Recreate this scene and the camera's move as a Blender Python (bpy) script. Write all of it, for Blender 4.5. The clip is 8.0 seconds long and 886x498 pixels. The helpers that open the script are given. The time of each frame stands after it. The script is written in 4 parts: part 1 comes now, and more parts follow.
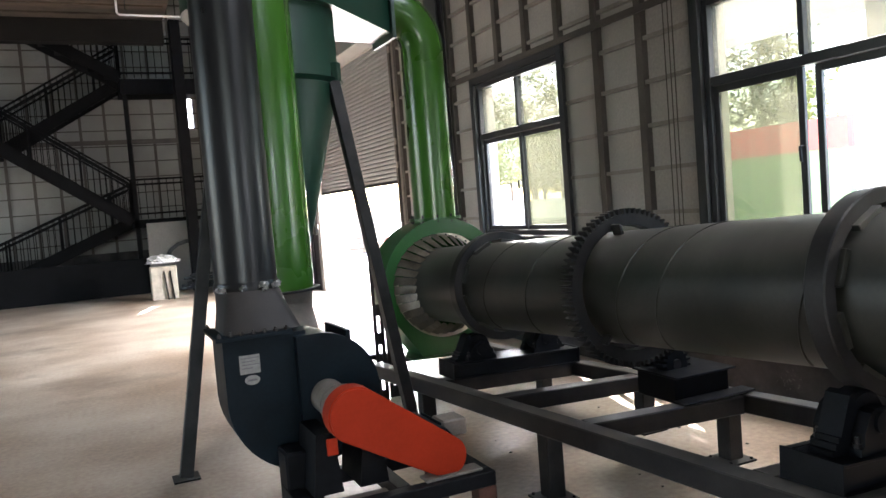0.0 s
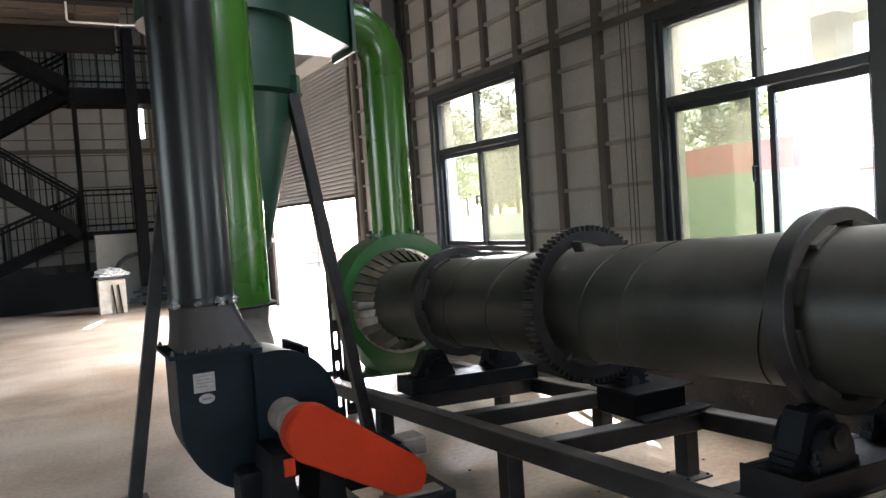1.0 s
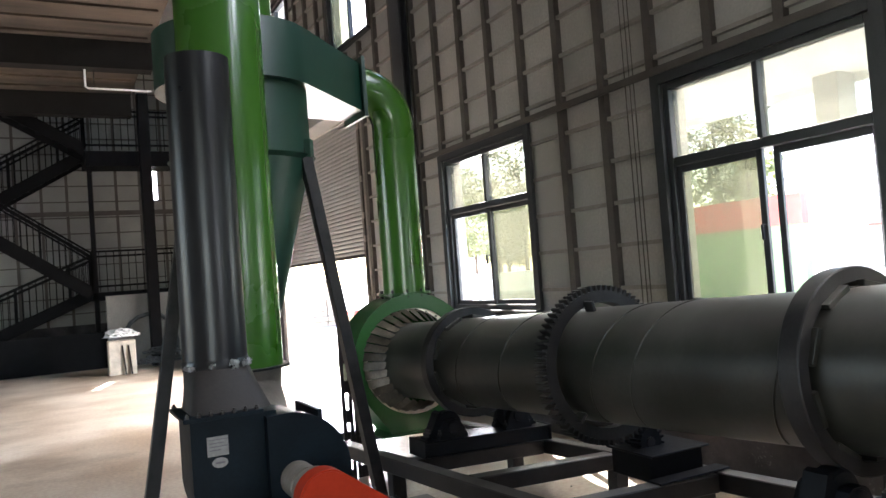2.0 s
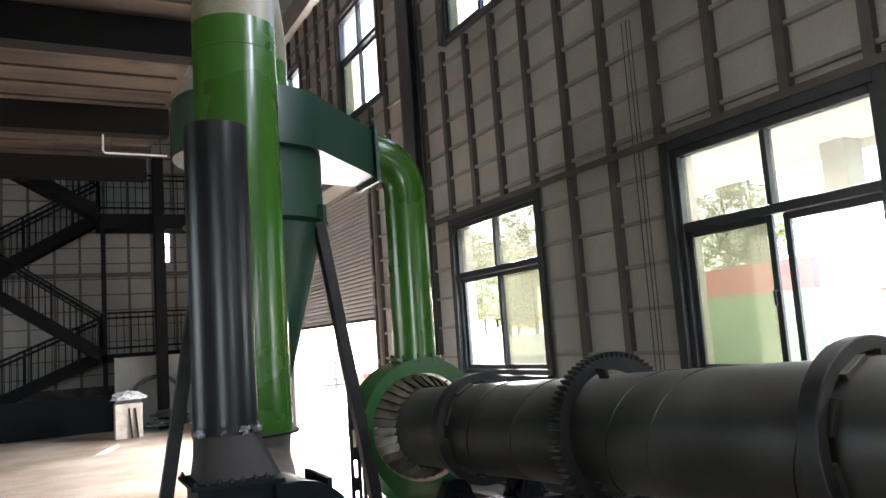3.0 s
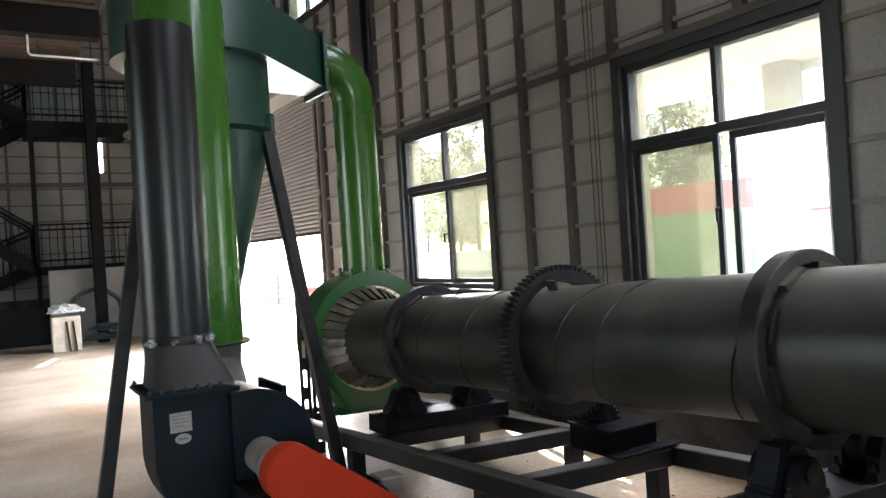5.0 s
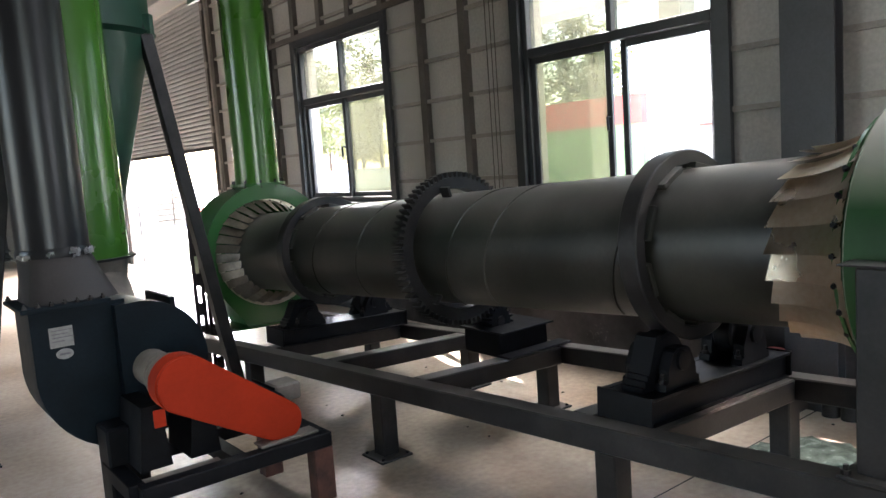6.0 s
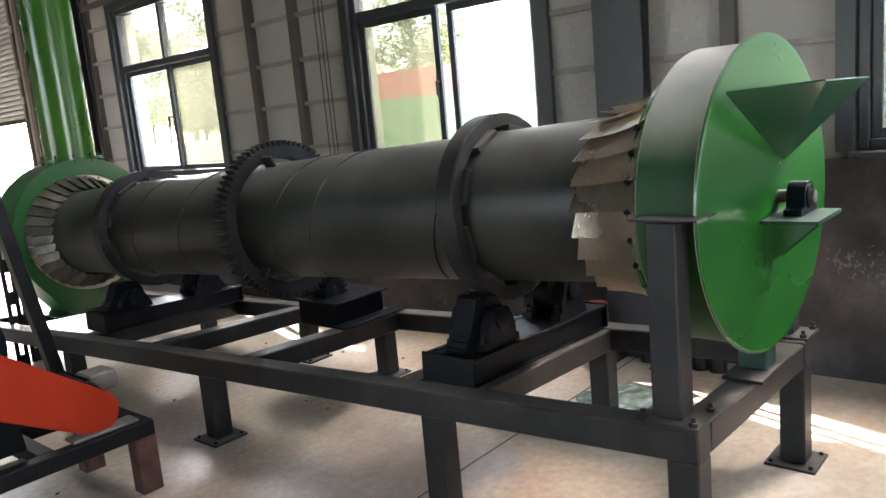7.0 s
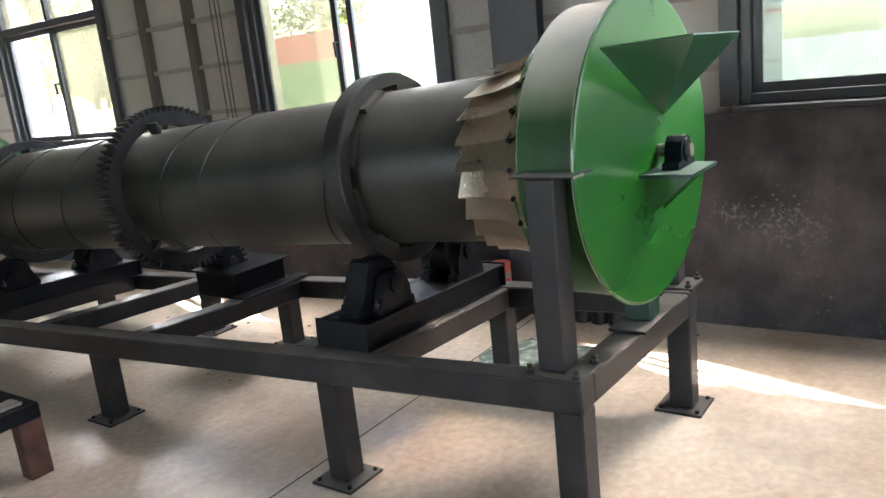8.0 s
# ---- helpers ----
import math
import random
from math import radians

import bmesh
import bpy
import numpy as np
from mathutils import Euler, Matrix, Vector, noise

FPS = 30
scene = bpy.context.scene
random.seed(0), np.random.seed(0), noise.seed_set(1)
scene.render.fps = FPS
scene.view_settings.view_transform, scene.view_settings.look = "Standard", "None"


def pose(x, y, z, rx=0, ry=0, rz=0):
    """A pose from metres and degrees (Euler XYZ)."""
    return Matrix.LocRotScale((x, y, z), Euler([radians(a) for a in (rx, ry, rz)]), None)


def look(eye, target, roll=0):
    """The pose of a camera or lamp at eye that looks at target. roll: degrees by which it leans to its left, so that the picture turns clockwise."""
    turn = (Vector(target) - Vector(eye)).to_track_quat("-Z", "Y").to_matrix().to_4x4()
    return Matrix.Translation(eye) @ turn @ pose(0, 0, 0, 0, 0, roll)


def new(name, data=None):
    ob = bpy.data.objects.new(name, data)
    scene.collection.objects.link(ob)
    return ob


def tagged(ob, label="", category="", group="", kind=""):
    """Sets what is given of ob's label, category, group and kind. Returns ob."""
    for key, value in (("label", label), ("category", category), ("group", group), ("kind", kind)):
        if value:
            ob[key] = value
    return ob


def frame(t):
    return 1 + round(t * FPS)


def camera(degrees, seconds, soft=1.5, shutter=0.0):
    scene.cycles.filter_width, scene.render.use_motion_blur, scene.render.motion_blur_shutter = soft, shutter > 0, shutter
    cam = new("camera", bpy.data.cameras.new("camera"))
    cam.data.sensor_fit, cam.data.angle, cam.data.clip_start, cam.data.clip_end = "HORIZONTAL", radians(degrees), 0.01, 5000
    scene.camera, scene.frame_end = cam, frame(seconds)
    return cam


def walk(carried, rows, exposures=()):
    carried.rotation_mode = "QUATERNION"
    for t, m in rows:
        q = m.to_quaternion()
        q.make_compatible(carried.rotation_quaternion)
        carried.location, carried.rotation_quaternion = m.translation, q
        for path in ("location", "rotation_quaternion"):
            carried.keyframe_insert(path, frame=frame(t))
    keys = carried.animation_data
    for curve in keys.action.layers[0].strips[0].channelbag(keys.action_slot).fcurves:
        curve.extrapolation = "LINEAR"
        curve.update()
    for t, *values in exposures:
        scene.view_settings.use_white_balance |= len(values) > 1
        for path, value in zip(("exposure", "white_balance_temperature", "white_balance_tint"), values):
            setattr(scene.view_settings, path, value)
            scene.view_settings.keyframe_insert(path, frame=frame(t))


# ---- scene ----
cam = camera(60.6, 8.0, shutter=0.0)
PATH = [
    (0, (1.115, 0.049, 1.606), (1.949, 1.864, 1.488), -4.5),
    (0.5, (1.111, 0.073, 1.603), (2.008, 1.857, 1.487), -4.1),
    (1, (1.102, 0.094, 1.613), (2.045, 1.856, 1.525), -3.9),
    (1.5, (1.081, 0.093, 1.628), (2.031, 1.853, 1.601), -4.3),
    (2, (1.068, 0.071, 1.633), (2.001, 1.839, 1.698), -4.3),
    (3.5, (1.035, 0.062, 1.656), (1.958, 1.817, 1.915), -3.9),
    (4, (1.016, 0.063, 1.649), (1.951, 1.814, 1.893), -3.7),
    (4.2, (1.002, 0.06, 1.651), (1.947, 1.808, 1.872), -3.7),
    (5.3, (0.988, 0.102, 1.605), (2.074, 1.779, 1.523), -3.5),
    (5.5, (0.986, 0.09, 1.58), (2.102, 1.745, 1.456), -3.5),
    (6, (1.045, 0.077, 1.564), (2.273, 1.638, 1.336), -4.0),
    (6.5, (1.13, 0.038, 1.552), (2.481, 1.484, 1.261), -4.8),
    (7, (1.193, 0.01, 1.546), (2.675, 1.309, 1.205), -5.2),
    (7.5, (1.243, -0.017, 1.534), (2.803, 1.17, 1.136), -5.6),
    (8, (1.289, -0.068, 1.52), (2.874, 1.066, 1.069), -6.1),
]
walk(cam, [(t, look(eye, target, roll)) for t, eye, target, roll in PATH], [(0.0, 3.6, 6200, 14), (5.5, 3.55, 6200, 14), (6.5, 3.6, 6200, 14), (7.0, 3.88, 6200, 14), (7.5, 4.03, 6200, 14), (8.0, 4.1, 6200, 14)])

# ---- world, sun and exposure ----
SUN_TRAVEL = Vector((-0.30, -1.0, -0.755)).normalized()
world = bpy.data.worlds.new("sky")
scene.world = world
world.use_nodes = True
wn = world.node_tree.nodes
sky = wn.new("ShaderNodeTexSky")
sky.sky_type = 'NISHITA'
sky.sun_disc = False
to_sun = -SUN_TRAVEL
sky.sun_elevation = math.asin(to_sun.z)
sky.sun_rotation = math.atan2(to_sun.x, to_sun.y)
world.node_tree.links.new(sky.outputs[0], wn["Background"].inputs[0])
wn["Background"].inputs[1].default_value = 0.15
sun_data = bpy.data.lights.new("sun", 'SUN')
sun_data.energy, sun_data.angle, sun_data.color = 5.0, radians(0.6), (1.0, 0.94, 0.85)
sun = new("sun", sun_data)
sun.matrix_world = look((30, 60, 60), Vector((30, 60, 60)) + SUN_TRAVEL)
tagged(sun, kind="structure")


def window_light(y0, y1, z0, z1, x, power, face):
    """Sky light of one opening."""
    d = bpy.data.lights.new("window_light", 'AREA')
    d.shape, d.size, d.size_y, d.energy, d.color = 'RECTANGLE', abs(y1 - y0), z1 - z0, power, (0.93, 0.97, 1.0)
    ob = new("window_light", d)
    c = ((x), (y0 + y1) / 2, (z0 + z1) / 2)
    ob.matrix_world = look(c, (c[0] + face, c[1], c[2] - 0.001))
    return ob


# openings behind the camera and high openings that never come into view
for y0, y1, z0, z1, w in ((-4.4, -2.6, 1.2, 2.98, 9), (-8.0, -6.2, 1.2, 2.98, 7), (2.74, 4.45, 5.28, 7.1, 8), (-0.85, 0.92, 5.28, 7.1, 22), (-4.4, -2.6, 5.28, 7.1, 10)):
    window_light(y0, y1, z0, z1, 5.40, w, -1)
# two fill lamps added out of view, with no known door behind them
south = bpy.data.lights.new("added_fill", 'AREA')
south.shape, south.size, south.size_y, south.energy, south.color = 'RECTANGLE', 4.9, 4.1, 10, (1.0, 0.98, 0.95)
south_ob = new("added_fill", south)
south_ob.matrix_world = look((-4.0, -12.95, 2.1), (-4.0, 0, 2.1001))
west = bpy.data.lights.new("added_fill", 'AREA')
west.shape, west.size, west.size_y, west.energy, west.color = 'RECTANGLE', 7.8, 4.4, 2.5, (1.0, 0.97, 0.93)
west_ob = new("added_fill", west)
west_ob.matrix_world = look((-13.95, 9.0, 2.25), (0, 9.0, 2.2499))
# added lamps for the sky above the low windows, falling in steeply
for yc, power in ((7.25, 34), (3.6, 34), (0.05, 36)):
    d = bpy.data.lights.new("sky_fill", 'AREA')
    d.shape, d.size, d.size_y, d.energy, d.color = 'RECTANGLE', 1.7, 1.1, power, (1.0, 0.93, 0.83)
    new("sky_fill", d).matrix_world = look((6.35, yc, 4.0), (4.6, yc - 0.2, 0.6))
# narrow added lamp outside the third window, aimed at the casing top
d = bpy.data.lights.new("sky_fill", 'AREA')
d.shape, d.size, d.size_y, d.energy, d.color, d.spread = 'RECTANGLE', 1.0, 0.6, 7, (1.0, 0.90, 0.76), radians(48)
new("sky_fill", d).matrix_world = look((6.5, -0.1, 3.75), (3.75, 1.15, 1.72))
# lamp added outside the shutter to strengthen daylight through the door
d = bpy.data.lights.new("sky_fill", 'AREA')
d.shape, d.size, d.size_y, d.energy, d.color = 'RECTANGLE', 4.4, 1.1, 240, (1.0, 0.98, 0.95)
new("sky_fill", d).matrix_world = look((7.2, 13.1, 2.45), (-1.0, 9.0, 0.0))


# ---- materials ----
def mat(name, base, rough=0.6, metal=0.0, var=0.25, scale=6.0, fine=60.0, bump=0.15, second=None, stain=0.0, coat=0.0, stretch=(1, 1, 1), grain=0.25, spec=0.5, pieces=0.0, dust=0.0, lit_cover=1.0, fleck=0.0):
    """Painted or raw surface: two scales of tone, stains and a fine relief."""
    m = bpy.data.materials.new(name)
    m.use_nodes = True
    n, l = m.node_tree.nodes, m.node_tree.links
    b = n["Principled BSDF"]
    tc = n.new("ShaderNodeTexCoord")
    mp = n.new("ShaderNodeMapping")
    mp.inputs["Scale"].default_value = stretch
    l.new(tc.outputs["Object"], mp.inputs[0])
    n1 = n.new("ShaderNodeTexNoise")
    n1.inputs["Scale"].default_value, n1.inputs["Detail"].default_value = scale, 6
    n2 = n.new("ShaderNodeTexNoise")
    n2.inputs["Scale"].default_value, n2.inputs["Detail"].default_value = fine, 3
    l.new(mp.outputs[0], n1.inputs[0]), l.new(mp.outputs[0], n2.inputs[0])
    r1 = n.new("ShaderNodeValToRGB")
    dark = [c * (1 - var) for c in base]
    lite = [min(1, c * (1 + var * 0.6)) for c in (second or base)]
    r1.color_ramp.elements[0].position, r1.color_ramp.elements[1].position = 0.32, 0.68
    r1.color_ramp.elements[0].color, r1.color_ramp.elements[1].color = (*dark, 1), (*lite, 1)
    l.new(n1.outputs[0], r1.inputs[0])
    mx = n.new("ShaderNodeMixRGB")
    mx.blend_type = 'OVERLAY'
    mx.inputs[0].default_value = grain
    l.new(r1.outputs[0], mx.inputs[1]), l.new(n2.outputs[0], mx.inputs[2])
    colour = mx.outputs[0]
    if stain:
        n3 = n.new("ShaderNodeTexNoise")
        n3.inputs["Scale"].default_value, n3.inputs["Detail"].default_value, n3.inputs["Roughness"].default_value = scale * 0.4, 9, 0.65
        l.new(tc.outputs["Object"], n3.inputs[0])
        r3 = n.new("ShaderNodeValToRGB")
        r3.color_ramp.elements[0].position, r3.color_ramp.elements[1].position = 0.52, 0.66
        l.new(n3.outputs[0], r3.inputs[0])
        m3 = n.new("ShaderNodeMixRGB")
        m3.inputs[2].default_value = (*[c * (1 - stain) for c in base], 1)
        l.new(r3.outputs[0], m3.inputs[0]), l.new(colour, m3.inputs[1])
        colour = m3.outputs[0]
    if pieces:
        oi, mr, mm = n.new("ShaderNodeObjectInfo"), n.new("ShaderNodeMapRange"), n.new("ShaderNodeMixRGB")
        mr.inputs[3].default_value, mr.inputs[4].default_value = 1 - pieces, 1.0
        mm.blend_type = 'MULTIPLY'
        mm.inputs[0].default_value = 1.0
        l.new(oi.outputs["Random"], mr.inputs[0]), l.new(colour, mm.inputs[1]), l.new(mr.outputs[0], mm.inputs[2])
        colour = mm.outputs[0]
    # up-facing surfaces mix to a pale tone: settled dust plus painted top light
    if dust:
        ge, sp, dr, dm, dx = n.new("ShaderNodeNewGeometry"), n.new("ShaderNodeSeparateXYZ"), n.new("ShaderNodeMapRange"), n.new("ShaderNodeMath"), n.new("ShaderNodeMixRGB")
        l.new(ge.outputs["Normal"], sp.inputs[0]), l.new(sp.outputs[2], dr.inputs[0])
        dr.inputs[1].default_value, dr.inputs[2].default_value, dr.inputs[4].default_value = 0.6 if lit_cover == 1.0 else 0.3, 1.0, lit_cover
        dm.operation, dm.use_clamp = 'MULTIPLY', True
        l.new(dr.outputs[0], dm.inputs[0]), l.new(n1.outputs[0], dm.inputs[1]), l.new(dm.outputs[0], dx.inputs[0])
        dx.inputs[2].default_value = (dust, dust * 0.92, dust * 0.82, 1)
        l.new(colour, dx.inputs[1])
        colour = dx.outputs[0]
    if fleck:
        fa, fb, fm, fr, fx = n.new("ShaderNodeTexNoise"), n.new("ShaderNodeTexNoise"), n.new("ShaderNodeMath"), n.new("ShaderNodeMapRange"), n.new("ShaderNodeMixRGB")
        fa.inputs["Scale"].default_value, fa.inputs["Detail"].default_value = 48, 6
        fb.inputs["Scale"].default_value, fb.inputs["Detail"].default_value = 2.2, 3
        l.new(tc.outputs["Object"], fa.inputs[0]), l.new(tc.outputs["Object"], fb.inputs[0])
        fm.operation = 'MULTIPLY'
        l.new(fa.outputs[0], fm.inputs[0]), l.new(fb.outputs[0], fm.inputs[1]), l.new(fm.outputs[0], fr.inputs[0])
        fr.inputs[1].default_value, fr.inputs[2].default_value = 0.375, 0.405
        fx.inputs[2].default_value = (fleck, fleck * 0.97, fleck * 0.94, 1)
        l.new(fr.outputs[0], fx.inputs[0]), l.new(colour, fx.inputs[1])
        colour = fx.outputs[0]
    b.inputs["Specular IOR Level"].default_value = spec
    l.new(colour, b.inputs["Base Color"])
    rr = n.new("ShaderNodeMapRange")
    rr.inputs[3].default_value, rr.inputs[4].default_value = max(0.03, rough - 0.12), min(1, rough + 0.12)
    l.new(n1.outputs[0], rr.inputs[0]), l.new(rr.outputs[0], b.inputs["Roughness"])
    b.inputs["Metallic"].default_value = metal
    b.inputs["Coat Weight"].default_value = coat
    b.inputs["Coat Roughness"].default_value = 0.12
    if bump:
        bp = n.new("ShaderNodeBump")
        bp.inputs["Strength"].default_value, bp.inputs["Distance"].default_value = bump, 0.004
        l.new(n2.outputs[0], bp.inputs["Height"]), l.new(bp.outputs[0], b.inputs["Normal"])
    return m


def glass_mat(name, tint, dirt, haze):
    """A pane: clear, with a film of dust that scatters and a Fresnel gloss."""
    m = bpy.data.materials.new(name)
    m.use_nodes = True
    n, l = m.node_tree.nodes, m.node_tree.links
    n.remove(n["Principled BSDF"])
    tr, gl, df = n.new("ShaderNodeBsdfTransparent"), n.new("ShaderNodeBsdfGlossy"), n.new("ShaderNodeBsdfTranslucent")
    tr.inputs[0].default_value = (*tint, 1)
    df.inputs[0].default_value = (*dirt, 1)
    gl.inputs["Roughness"].default_value = 0.03
    ns, rp, tc = n.new("ShaderNodeTexNoise"), n.new("ShaderNodeMapRange"), n.new("ShaderNodeTexCoord")
    ns.inputs["Scale"].default_value, ns.inputs["Detail"].default_value = 2.5, 8
    rp.inputs[3].default_value, rp.inputs[4].default_value = haze * 0.6, haze * 1.4
    l.new(tc.outputs["Object"], ns.inputs[0]), l.new(ns.outputs[0], rp.inputs[0])
    a, b, lw = n.new("ShaderNodeMixShader"), n.new("ShaderNodeMixShader"), n.new("ShaderNodeLayerWeight")
    pw, fr = n.new("ShaderNodeMath"), n.new("ShaderNodeMath")
    pw.operation, fr.operation = 'POWER', 'MULTIPLY_ADD'
    pw.inputs[1].default_value, fr.inputs[1].default_value, fr.inputs[2].default_value = 5.0, 0.7, 0.03
    l.new(lw.outputs["Facing"], pw.inputs[0]), l.new(pw.outputs[0], fr.inputs[0])
    l.new(rp.outputs[0], a.inputs[0]), l.new(tr.outputs[0], a.inputs[1]), l.new(df.outputs[0], a.inputs[2])
    l.new(fr.outputs[0], b.inputs[0]), l.new(a.outputs[0], b.inputs[1]), l.new(gl.outputs[0], b.inputs[2])
    l.new(b.outputs[0], n["Material Output"].inputs[0])
    return m


CONCRETE = mat("floor_concrete", (0.58, 0.415, 0.28), 0.40, var=0.26, scale=0.8, fine=26, bump=0.10, second=(0.66, 0.57, 0.47), stain=0.5, grain=0.4)
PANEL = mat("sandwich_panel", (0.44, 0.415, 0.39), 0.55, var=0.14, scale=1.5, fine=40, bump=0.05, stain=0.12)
STUD = mat("purlin_paint", (0.095, 0.082, 0.073), 0.5, var=0.25, scale=4, bump=0.05)
GIRT = mat("girt_paint", (0.30, 0.27, 0.24), 0.5, var=0.2, scale=4, bump=0.05)
SKIRT = mat("bare_plinth", (0.036, 0.033, 0.037), 0.85, var=0.5, scale=2.5, fine=25, bump=0.5, second=(0.070, 0.062, 0.064), stain=0.5, fleck=0.12)
# beam tops are paled by dust and by window light put into the colour
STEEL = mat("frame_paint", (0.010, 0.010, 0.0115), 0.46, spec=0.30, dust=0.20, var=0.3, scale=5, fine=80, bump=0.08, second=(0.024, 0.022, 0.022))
BLACK = mat("bearing_paint", (0.006, 0.0065, 0.0085), 0.5, spec=0.16, var=0.4, scale=9, fine=90, bump=0.1)
# the drum's top carries dust and a painted window glow
DRUM = mat("drum_paint", (0.016, 0.017, 0.013), 0.40, spec=0.4, dust=0.16, lit_cover=1.4, var=0.3, scale=2.2, fine=50, bump=0.05, second=(0.036, 0.035, 0.029), stain=0.2)
GREEN = mat("gloss_green", (0.020, 0.105, 0.020), 0.34, var=0.10, scale=1.5, fine=30, bump=0.0, coat=0.25, grain=0.05)
PIPE = mat("pipe_green", (0.036, 0.125, 0.010), 0.28, var=0.12, scale=1.2, fine=30, bump=0.0, coat=0.4, grain=0.05)
DISC = mat("disc_green", (0.011, 0.105, 0.009), 0.28, var=0.08, scale=1.2, fine=30, bump=0.0, grain=0.04, spec=0.9, coat=0.3)
COLUMN = mat("column_paint", (0.050, 0.052, 0.060), 0.5, var=0.2, scale=3, bump=0.03)
# green darkened for shaded sides; tan top is dust plus painted window light
CASING = mat("dusty_lit_green", (0.016, 0.075, 0.018), 0.48, var=0.2, scale=2.5, fine=30, bump=0.0, spec=0.3, dust=0.62, lit_cover=1.9, stain=0.3, grain=0.08)
# hood green darkened to hold the shade under the chute
CHUTE = mat("shaded_chute_green", (0.012, 0.070, 0.030), 0.35, var=0.12, scale=2, fine=30, bump=0.0, coat=0.2)
DKGREEN = mat("deep_green", (0.010, 0.046, 0.030), 0.42, var=0.15, scale=2.0, fine=30, bump=0.0, coat=0.1, grain=0.08)
GREY = mat("duct_grey", (0.011, 0.011, 0.0125), 0.33, spec=0.4, var=0.14, scale=2, fine=30, bump=0.0, coat=0.04, grain=0.05)
FANBLUE = mat("fan_blue_black", (0.005, 0.010, 0.015), 0.5, spec=0.14, var=0.3, scale=5, bump=0.06)
ORANGE = mat("guard_orange", (0.36, 0.028, 0.008), 0.6, spec=0.15, var=0.14, scale=3, bump=0.0, grain=0.1)
STAINLESS = mat("stainless_strip", (0.70, 0.60, 0.48), 0.30, metal=0.8, pieces=0.25, var=0.12, scale=3, fine=50, bump=0.04)
# stainless strip again, darkened for the shade at the far hood
SHADED_STRIP = mat("shaded_stainless", (0.42, 0.35, 0.28), 0.42, metal=0.4, pieces=0.6, var=0.4, scale=7, fine=50, bump=0.04)
BARESTEEL = mat("dusty_duct", (0.20, 0.175, 0.15), 0.55, var=0.3, scale=6, bump=0.15)
SILVER = mat("foil_band", (0.7, 0.7, 0.7), 0.3, metal=0.8, var=0.5, scale=25, bump=0.6)
SHUTTER = mat("shutter_zinc", (0.30, 0.305, 0.31), 0.4, metal=0.0, var=0.12, scale=3, bump=0.05)
FRAME = mat("window_alloy", (0.035, 0.037, 0.042), 0.4, var=0.2, scale=5, bump=0.03)
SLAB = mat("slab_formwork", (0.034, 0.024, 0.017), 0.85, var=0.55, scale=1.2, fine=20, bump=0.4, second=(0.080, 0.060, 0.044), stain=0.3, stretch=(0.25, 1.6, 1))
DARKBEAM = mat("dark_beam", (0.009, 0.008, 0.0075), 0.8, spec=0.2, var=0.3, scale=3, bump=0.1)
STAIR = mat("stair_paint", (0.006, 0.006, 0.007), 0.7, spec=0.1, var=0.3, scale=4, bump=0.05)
CEMENT = mat("cement_wall", (0.22, 0.21, 0.20), 0.85, var=0.25, scale=1.2, fine=30, bump=0.3, stain=0.25)
ROOF = mat("roof_sheet", (0.35, 0.35, 0.35), 0.5, var=0.15, scale=2, bump=0.05)
PAPER = mat("white_plate", (0.27, 0.26, 0.25), 0.5, var=0.12, scale=30, bump=0.05)
INK = mat("ink_bars", (0.16, 0.15, 0.16), 0.6, var=0.1)
CARDBOARD = mat("pale_board", (0.5, 0.44, 0.36), 0.8, var=0.2, scale=6, bump=0.15)
PLASTIC = mat("white_film", (0.66, 0.65, 0.64), 0.35, var=0.3, scale=9, bump=0.4)
RUST = mat("rusty_oxide", (0.085, 0.035, 0.025), 0.75, var=0.5, scale=12, bump=0.3)
REDPAINT = mat("red_paint", (0.62, 0.10, 0.08), 0.5, var=0.12, scale=3)
YARDGREEN = mat("yard_box_green", (0.20, 0.36, 0.15), 0.6, var=0.15, scale=2)
WHITEWALL = mat("white_render", (0.75, 0.76, 0.76), 0.8, var=0.08, scale=1)
YARD = mat("yard_concrete", (0.55, 0.53, 0.50), 0.9, var=0.15, scale=0.5, bump=0.2)
ELBOW = mat("bare_bend", (0.30, 0.28, 0.19), 0.4, var=0.2, scale=3, bump=0.05)
SACK = mat("dark_sack", (0.05, 0.055, 0.06), 0.7, var=0.5, scale=5, bump=0.3)
FILM = mat("green_film", (0.30, 0.36, 0.30), 0.25, var=0.5, scale=14, bump=0.4)
TIMBER = mat("crate_timber", (0.45, 0.30, 0.17), 0.7, var=0.3, scale=5, bump=0.2)
LEAF = mat("leaf_green", (0.16, 0.20, 0.045), 0.6, var=0.5, scale=8, second=(0.34, 0.34, 0.08))
BARK = mat("bark", (0.14, 0.10, 0.07), 0.9, var=0.3, scale=10, bump=0.5)
CLEAR = glass_mat("clear_pane", (0.97, 0.98, 0.97), (0.75, 0.75, 0.72), 0.015)
HAZY = glass_mat("hazy_pane", (0.50, 0.50, 0.45), (0.6, 0.58, 0.45), 0.05)
# wall panel copy with the far end's dimness put into its tone
DIMMED_PANEL = mat("dimmed_end_panel", (0.33, 0.325, 0.31), 0.6, var=0.2, scale=1.0, bump=0.05, stain=0.15)
# panel copy darkened so the unseen walls bounce little light
LOW_BOUNCE = mat("low_bounce_panel", (0.18, 0.175, 0.17), 0.6, var=0.15, scale=1.5, bump=0.05)
DUSTY = glass_mat("dusty_pane", (0.36, 0.37, 0.30), (0.55, 0.55, 0.42), 0.07)
FROST = glass_mat("frosted_pane", (0.26, 0.29, 0.255), (0.5, 0.54, 0.46), 0.07)
